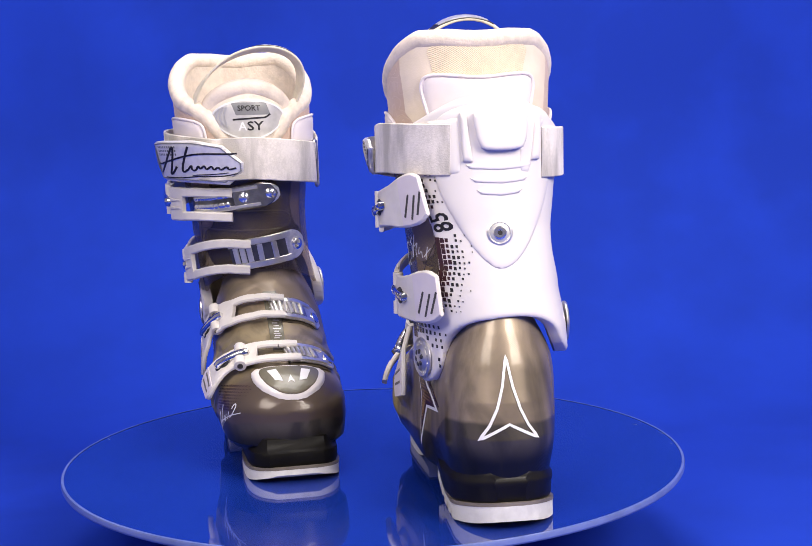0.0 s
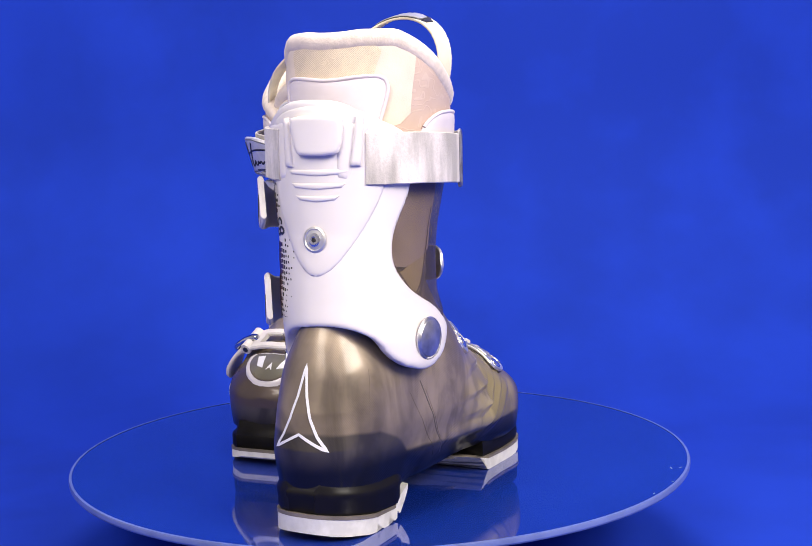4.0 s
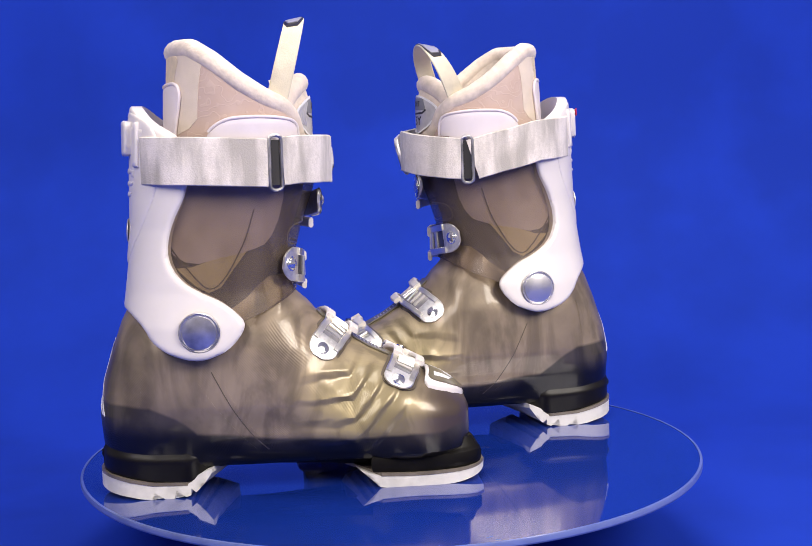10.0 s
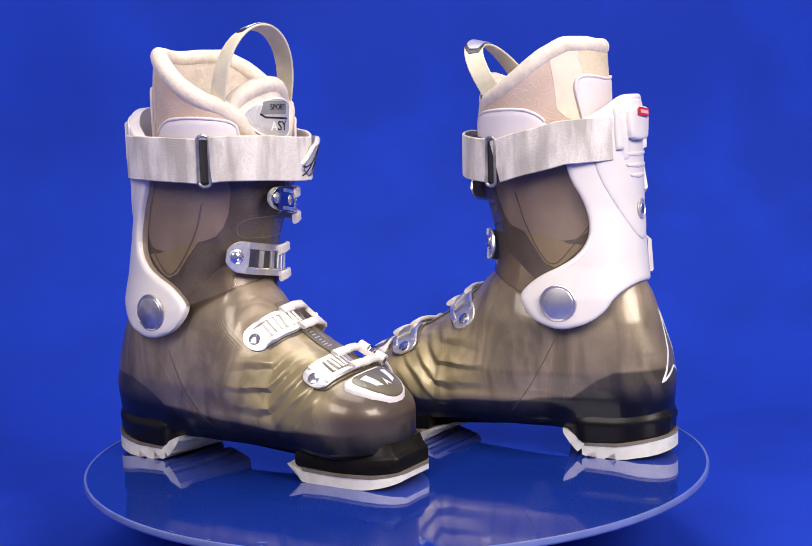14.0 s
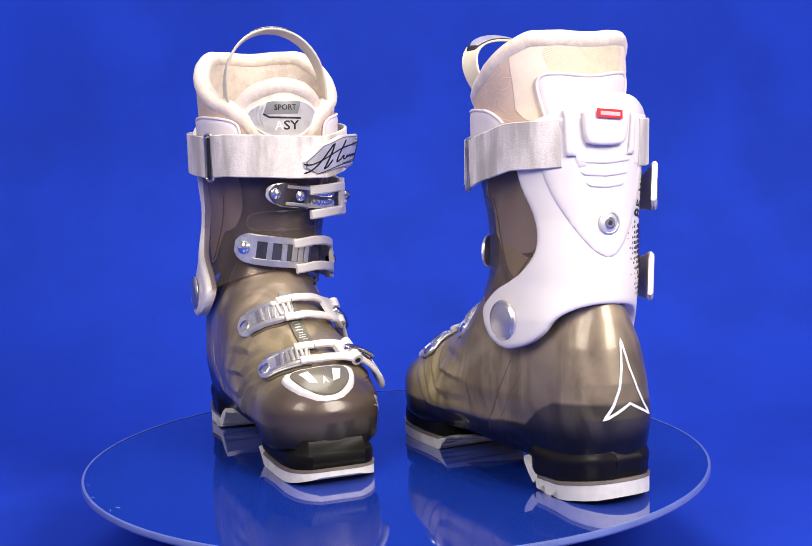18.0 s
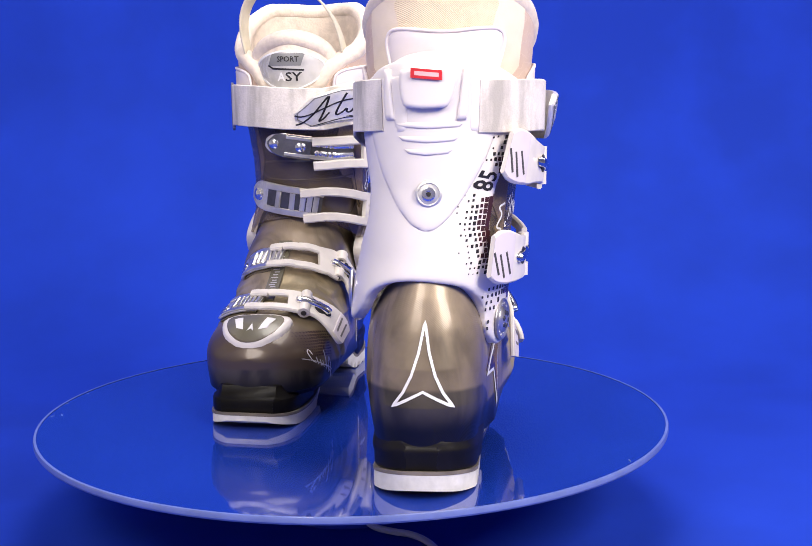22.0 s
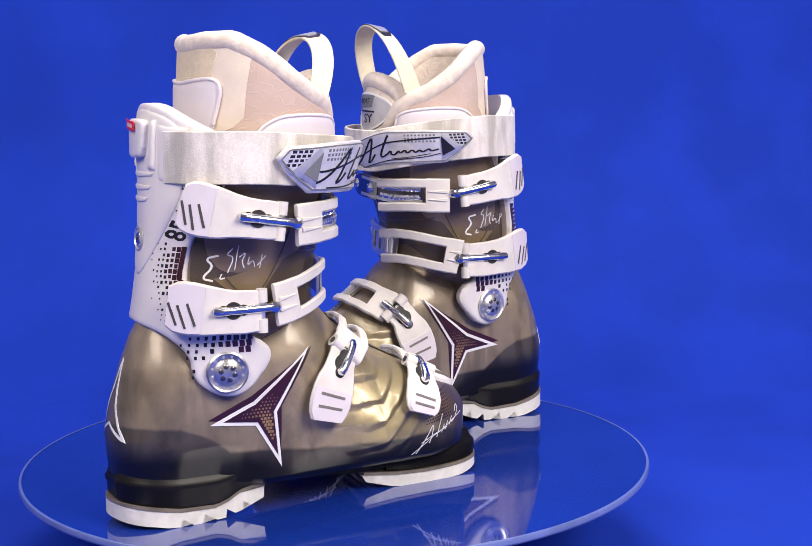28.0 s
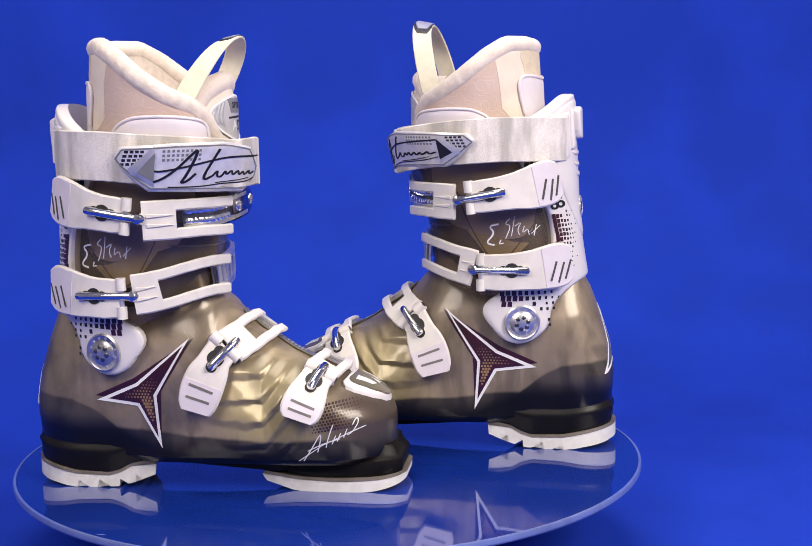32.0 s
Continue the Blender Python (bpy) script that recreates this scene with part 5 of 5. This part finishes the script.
        # keyhole shade, painted by three overlapping dark discs
        for o, r in ((-7.0, 7.0), (-14.0, 4.4), (0.5, 4.6)):
            part("keyhole", stud(mid - up * 2.4 + td * o, up, [(r, -0.6), (r, 0.2), (r - 1.2, 0.15)], 18), DARK, lev, "keyhole drawn as a dark disc of shade")
        end = bpts[2] + bups[2] * 11
        part("wire_loop", tube([mid - up * 2, mid] + [blend(mid, end, t) + up * math.sin(t * math.pi) * 1.5 for t in np.linspace(0.06, 0.94, 8)] + [end, end - bups[2] * 3], 3.6, 12), WIRE, thing_b, "polished steel wire loop")
        for s in (-1, 1):
            sd = (pts[1] - pts[0]).normalized().cross(ups[0])
            c0 = pts[0] + ups[0] * 2.5 + sd * s * (widths[0] / 2 - 3.5)
            part("hinge_knuckle", tube([c0 - sd * 4.7, c0 - sd * 4.1, c0 + sd * 4.1, c0 + sd * 4.7], 5.4, 12), LEVER, lev)
            part("hinge_pin", tube([c0 - sd * 5.4, c0 + sd * 5.4], 2.6, 10), GUNMETAL, lev)
        n0 = max(2, int(26 * plate_to))
        bl = part("catch_frame", ribbon(bpts[:n0 + 1], bups[:n0 + 1], arm_gap + 8.6, 4.2, 5.0), LEVER, thing_b, "white catch frame")
        for s in (-1, 1):
            off = []
            for q, u, nx in zip(bpts, bups, bpts[1:] + [bpts[-1] * 2 - bpts[-2]]):
                off.append(q + (nx - q).normalized().cross(u) * s * arm_gap / 2)
            part("catch_arm", ribbon(off[n0 - 1:], bups[n0 - 1:], 8.2, 4.2, 5.0), LEVER, bl)
        lpts, lups = along_low(ladder, 40)
        lad = part("ladder", ribbon(lpts, lups, tongue_widths(ladder_w, 41), 2.4, 2.0), BRUSHED, thing_b, "silver toothed ladder plate")
        for off in side_rails(lpts[:33], lups, ladder_w):
            part("side_rail", ribbon(off, lups[:33], ladder_w * 0.18, 1.6, 4.2), BRASSY, lad, "polished rail")
        # dark margin around the ladder paints the shade of a recess
        part("ladder_recess_shade", ribbon([q + u * 0.3 for q, u in zip(lpts, lups)], lups, tongue_widths(ladder_w + 5, 41), 1.0, 0.2), SEAM, shell)
        part("tooth_bed", ribbon(lpts[:28], lups[:28], ladder_w * 0.58, 0.5, 4.2), WORN, lad)
        for i in range(6):
            k = 3 + i * 4
            sd = (lpts[k + 1] - lpts[k]).normalized().cross(lups[k])
            part("tooth", ribbon([lpts[k] - sd * ladder_w * 0.27 + lups[k] * 4.2, lpts[k] + sd * ladder_w * 0.27 + lups[k] * 4.2], [lups[k]] * 2, 3.0, 2.8), BRASSY, lad)
        part("rivet", stud(lpts[35] + lups[35] * 4.2, lups[35], [(5.6, 0), (5.2, 1.2), (2.5, 1.9), (0.4, 2.1)], 16), CHROME, lad)
        return thing_b

    buckle_on_low([(23, 38), (17, 28), (10, 16), (3, 5)], [27, 27, 27, 26, 26, 26, 27, 29, 31, 33, 34, 35, 35, 35, 34, 32, 26],
                  [(26, 40), (38, 56), (45, 75), (48, 92), (47, 104)], 23, 0.3, [(47, 92), (45, 108), (38, 126), (27, 145)], 26, 30)
    buckle_on_low([(98, 54), (94, 40), (90, 24), (85, 9)], [25, 25, 26, 26, 26, 27, 28, 29, 31, 32, 33, 34, 34, 34, 33, 31, 25],
                  [(98, 56), (102, 72), (105, 90), (103, 108)], 20, 0.3, [(104, 96), (100, 118), (91, 147)], 26, 26)

    # toe cap badge
    def on_top(x, y, o):
        u = min(1.0, abs(x - table(X_LOW, y)) / max(1e-3, low_width(y, ZK)))
        return Vector((x, y, ZK + (table(Z_TOP, y) - ZK) * (1 - u ** 1.818) ** (1 / 2.2) + o))

    cap = [(33.5, 116), (32, 130), (24, 144), (10, 152.5), (-7, 152.5), (-21, 144), (-29.5, 130), (-32, 116), (-15, 119.5), (1, 121), (17, 119.5)]
    badge = part("toe_badge", patch(smooth_poly(cap, 1), on_top, -2, 6.4, (2.5, 2.5), soft=0.78, bend=2.0), WHITE, thing, "white raised toe badge", sharp=70)
    inner = [(0.5 + (x - 0.5) * 0.79, 135.5 + (y - 133.5) * 0.83) for x, y in cap]
    part("inset_edge", stroke(smooth_poly(inner, 2), 1.6, on_top, 4.3, 0.5, closed=True), SEAM, badge)
    part("badge_inset", patch(smooth_poly(inner, 2), on_top, 4.0, 0.9, (4, 4)), OLIVE, badge, "olive grey inset")
    for s in (-1, 1):
        part("badge_slot", patch([(1 + s * 7, 142), (1 + s * 11, 127), (1 + s * 19, 126.5), (1 + s * 14, 139)], on_top, 4.9, 0.3, (4, 4)), PRINT, badge)
    part("badge_mark", patch([(1, 136), (4, 144), (1, 141.6), (-2, 144)], on_top, 4.9, 0.3, (4, 4)), PRINT, badge)

    # overlap strip along the instep, with small unreadable print
    fp, fu = along_low([(30, 93), (50, 94), (75, 94), (98, 93)], 24)
    flap = part("instep_flap", ribbon(fp, fu, 13, 1.4, 0.2), OLIVE, shell, "narrow olive overlap strip")
    for i in range(5, 19):
        sd = (fp[i + 1] - fp[i]).normalized().cross(fu[i])
        part("print_bar", ribbon([fp[i] + fu[i] * 1.7 - sd * (2 + i % 3), fp[i] + fu[i] * 1.7 + sd * (3 - i % 2)], [fu[i], fu[i]], 1.3, 0.2), SILVER, flap)
    # recess on the cuff: only its shaded edge, drawn as a dark line
    recess = [(62, 213), (40, 211), (15, 210), (g(-14, 210), 210), (g(-22, 213), 213), (g(-24, 219), 219), (g(-22, 225), 225), (g(-14, 228), 228), (15, 228), (40, 229), (62, 231)]
    part("recess_edge_shade", stroke(smooth_line(recess), 1.2, on_cuff, 0.05, 0.25, step=2), SEAM, thing, "dark line painting the shaded edge of a rounded recess")
    # moulded creases on the inside, one with its shade drawn as a dark line
    for line in ([(-10, 45), (-24, 58), (-40, 82), (-50, 104)], [(-25, 45), (-46, 68), (-62, 90), (-72, 106)], [(-118, 84), (-116, 105), (-112, 130)]):
        part("crease", stroke(smooth_line(line), 2.2, on_low(-1), -0.2, 0.45), SHELL, shell)
    part("crease_shade", stroke(smooth_line([(-58, 112), (-44, 84), (-30, 62), (-14, 44)]), 0.9, on_low(-1), 0.0, 0.2), SEAM, shell)

    # prints on the lower shell
    star = [(-5, 136), (-34, 88), (-31, 44), (-51, 79), (-87, 83), (-52, 98)]
    shade = [(-2, 136), (-30, 92), (-31.5, 48), (-51, 80), (-88, 87), (-54, 102)]
    part("star_shadow", patch(shade, on_low(1), 0.15, 0.25, (5, 5)), MAROON, shell)
    part("star_frame", patch(star, on_low(1), 0.5, 0.25, (5, 5)), PRINT, shell, "white outlined three-pointed star print")
    part("star_field", patch(inset(star, 2.7), on_low(1), 0.85, 0.25, (5, 5)), MAROON, shell, "maroon star field")
    dots = ([], [])
    field = inset(star, 5.0)
    for i in range(24):
        for j in range(20):
            y, z = -66 + i * 2.7 + (j % 2) * 1.35, 56 + j * 2.7
            h = 2.35 - 0.085 * math.hypot(y + 44, (z - 76) * 0.8)
            if h > 0.5 and inside(y, z, field):
                dots = join(dots, patch([(y, z), (y + h, z), (y + h, z + h), (y, z + h)], on_low(1), 1.1, 0.15, (20, 20)))
    tagged(part("star_dots", dots, GOLD, shell), kind="stuff")
    mark = [(4.5 + x * 0.97, z - 1) for x, z in ((0, 136), (4, 114), (9, 98), (15, 86), (23, 75.5), (0, 87), (-23, 75.5), (-15, 86), (-9, 98), (-4, 114))]
    part("heel_mark", stroke(mark, 2.0, lambda x, z, o: low_back(x, z, o), 0.3, 0.3, closed=True), PRINT, shell, "white outlined arrow print on the heel")
    # pen-like flourishes in place of the maker's name
    for line in ([(88, 36), (96, 48), (104, 62), (102, 50), (100, 44)], [(92, 45), (106, 52), (118, 55)], [(113, 67), (109, 56), (107, 48)], [(115, 58), (112, 51)], [(119, 60), (116, 53)],
                 [(124, 63), (121, 56)], [(128, 66), (131, 72), (133, 68), (128, 60), (124, 58)]):
        part("toe_flourish", stroke(smooth_line(line), 0.8, on_low(1), 0.3, 0.2, step=1.5), PRINT, shell, "thin white pen stroke")
    part("toe_flourish", stroke([(84, 36), (104, 50), (126, 60), (138, 64)], 0.7, on_low(1), 0.3, 0.2, step=2), PRINT, shell)
    for line, wide in (([(-80, 214), (-89, 212), (-83, 206), (-92, 197), (-84, 195)], 1.5), ([(-78, 200), (-80, 196), (-76, 197)], 0.9), ([(-70, 219), (-75, 214), (-69, 213), (-74, 201)], 0.8),
                       ([(-66, 221), (-69, 203)], 0.7), ([(-66, 212), (-60, 216), (-64, 209), (-62, 204)], 0.8), ([(-58, 212), (-60, 205), (-55, 210), (-54, 204)], 0.7),
                       ([(-48, 213), (-50, 203)], 0.7), ([(-52, 205), (-45, 212)], 0.7)):
        line = smooth_line([(-136 - y if side < 0 else y, z) for y, z in line])
        part("cuff_scribble", stroke(line, wide, lambda y, z, o: cuff_at(cuff_angle(y, z, 1), z, o), 0.3, 0.2, step=1.5), PRINT, thing, "white pen stroke")
    dots = ([], [])
    for i in range(16):
        for j in range(9):
            y, z = 96 + i * 2.5 + (j % 2) * 1.25, 60 + j * 2.5 + i * 0.35
            if z < 102 - 0.5 * (y - 96) and low_width(y, z) > 16:
                w = 1.9 * (1 - abs(i - 6) / 14)
                dots = join(dots, patch([(y, z), (y + w, z), (y + w, z + w), (y, z + w)], on_low(1), 0.08, 0.12, (20, 20)))
    tagged(part("toe_dots", dots, MAROON, shell), kind="stuff")
    return thing


PLACE_R = Matrix.Translation((-0.0922, 0.0662, 0)) @ pose(0, 0, 0, 0, 0.00, -168.79)
PLACE_L = Matrix.Translation((0.0726, -0.0733, 0)) @ pose(0, 0, 0, 0, 0.00, 5.86)
disc = turntable()
cable()
right_boot = boot(1, "white and smoky bronze ski boot with small red rear tag", (-18, 0.36, 0.72), True, 6.0, 0.024)
left_boot = boot(-1, "white and smoky bronze ski boot with plain rear clip", (-8, 0.26, 0.97), False, 5.0, 0.008)

TURN = [-0.00, -9.07, -18.13, -26.96, -35.90, -44.94, -54.06, -63.24, -72.44, -81.73, -91.03, -100.40, -109.91, -119.35, -128.62, -137.71, -146.67, -155.59, -164.49, -173.39, -182.22, -191.10, -200.02, -208.99, -218.02, -227.11, -236.28, -245.53, -254.86, -264.14, -273.43, -282.72, -292.14]


def motions():
    """The turntable turns clockwise, and the boots ride on it."""
    for ob, m in ((disc, Matrix()), (right_boot, PLACE_R), (left_boot, PLACE_L)):
        rows = []
        for i in range(65):
            t = i / 2
            a = np.interp(t, range(33), TURN)
            rows.append((t, pose(0, 0, 0, 0, 0, float(a)) @ m))
        walk(ob, rows)


motions()
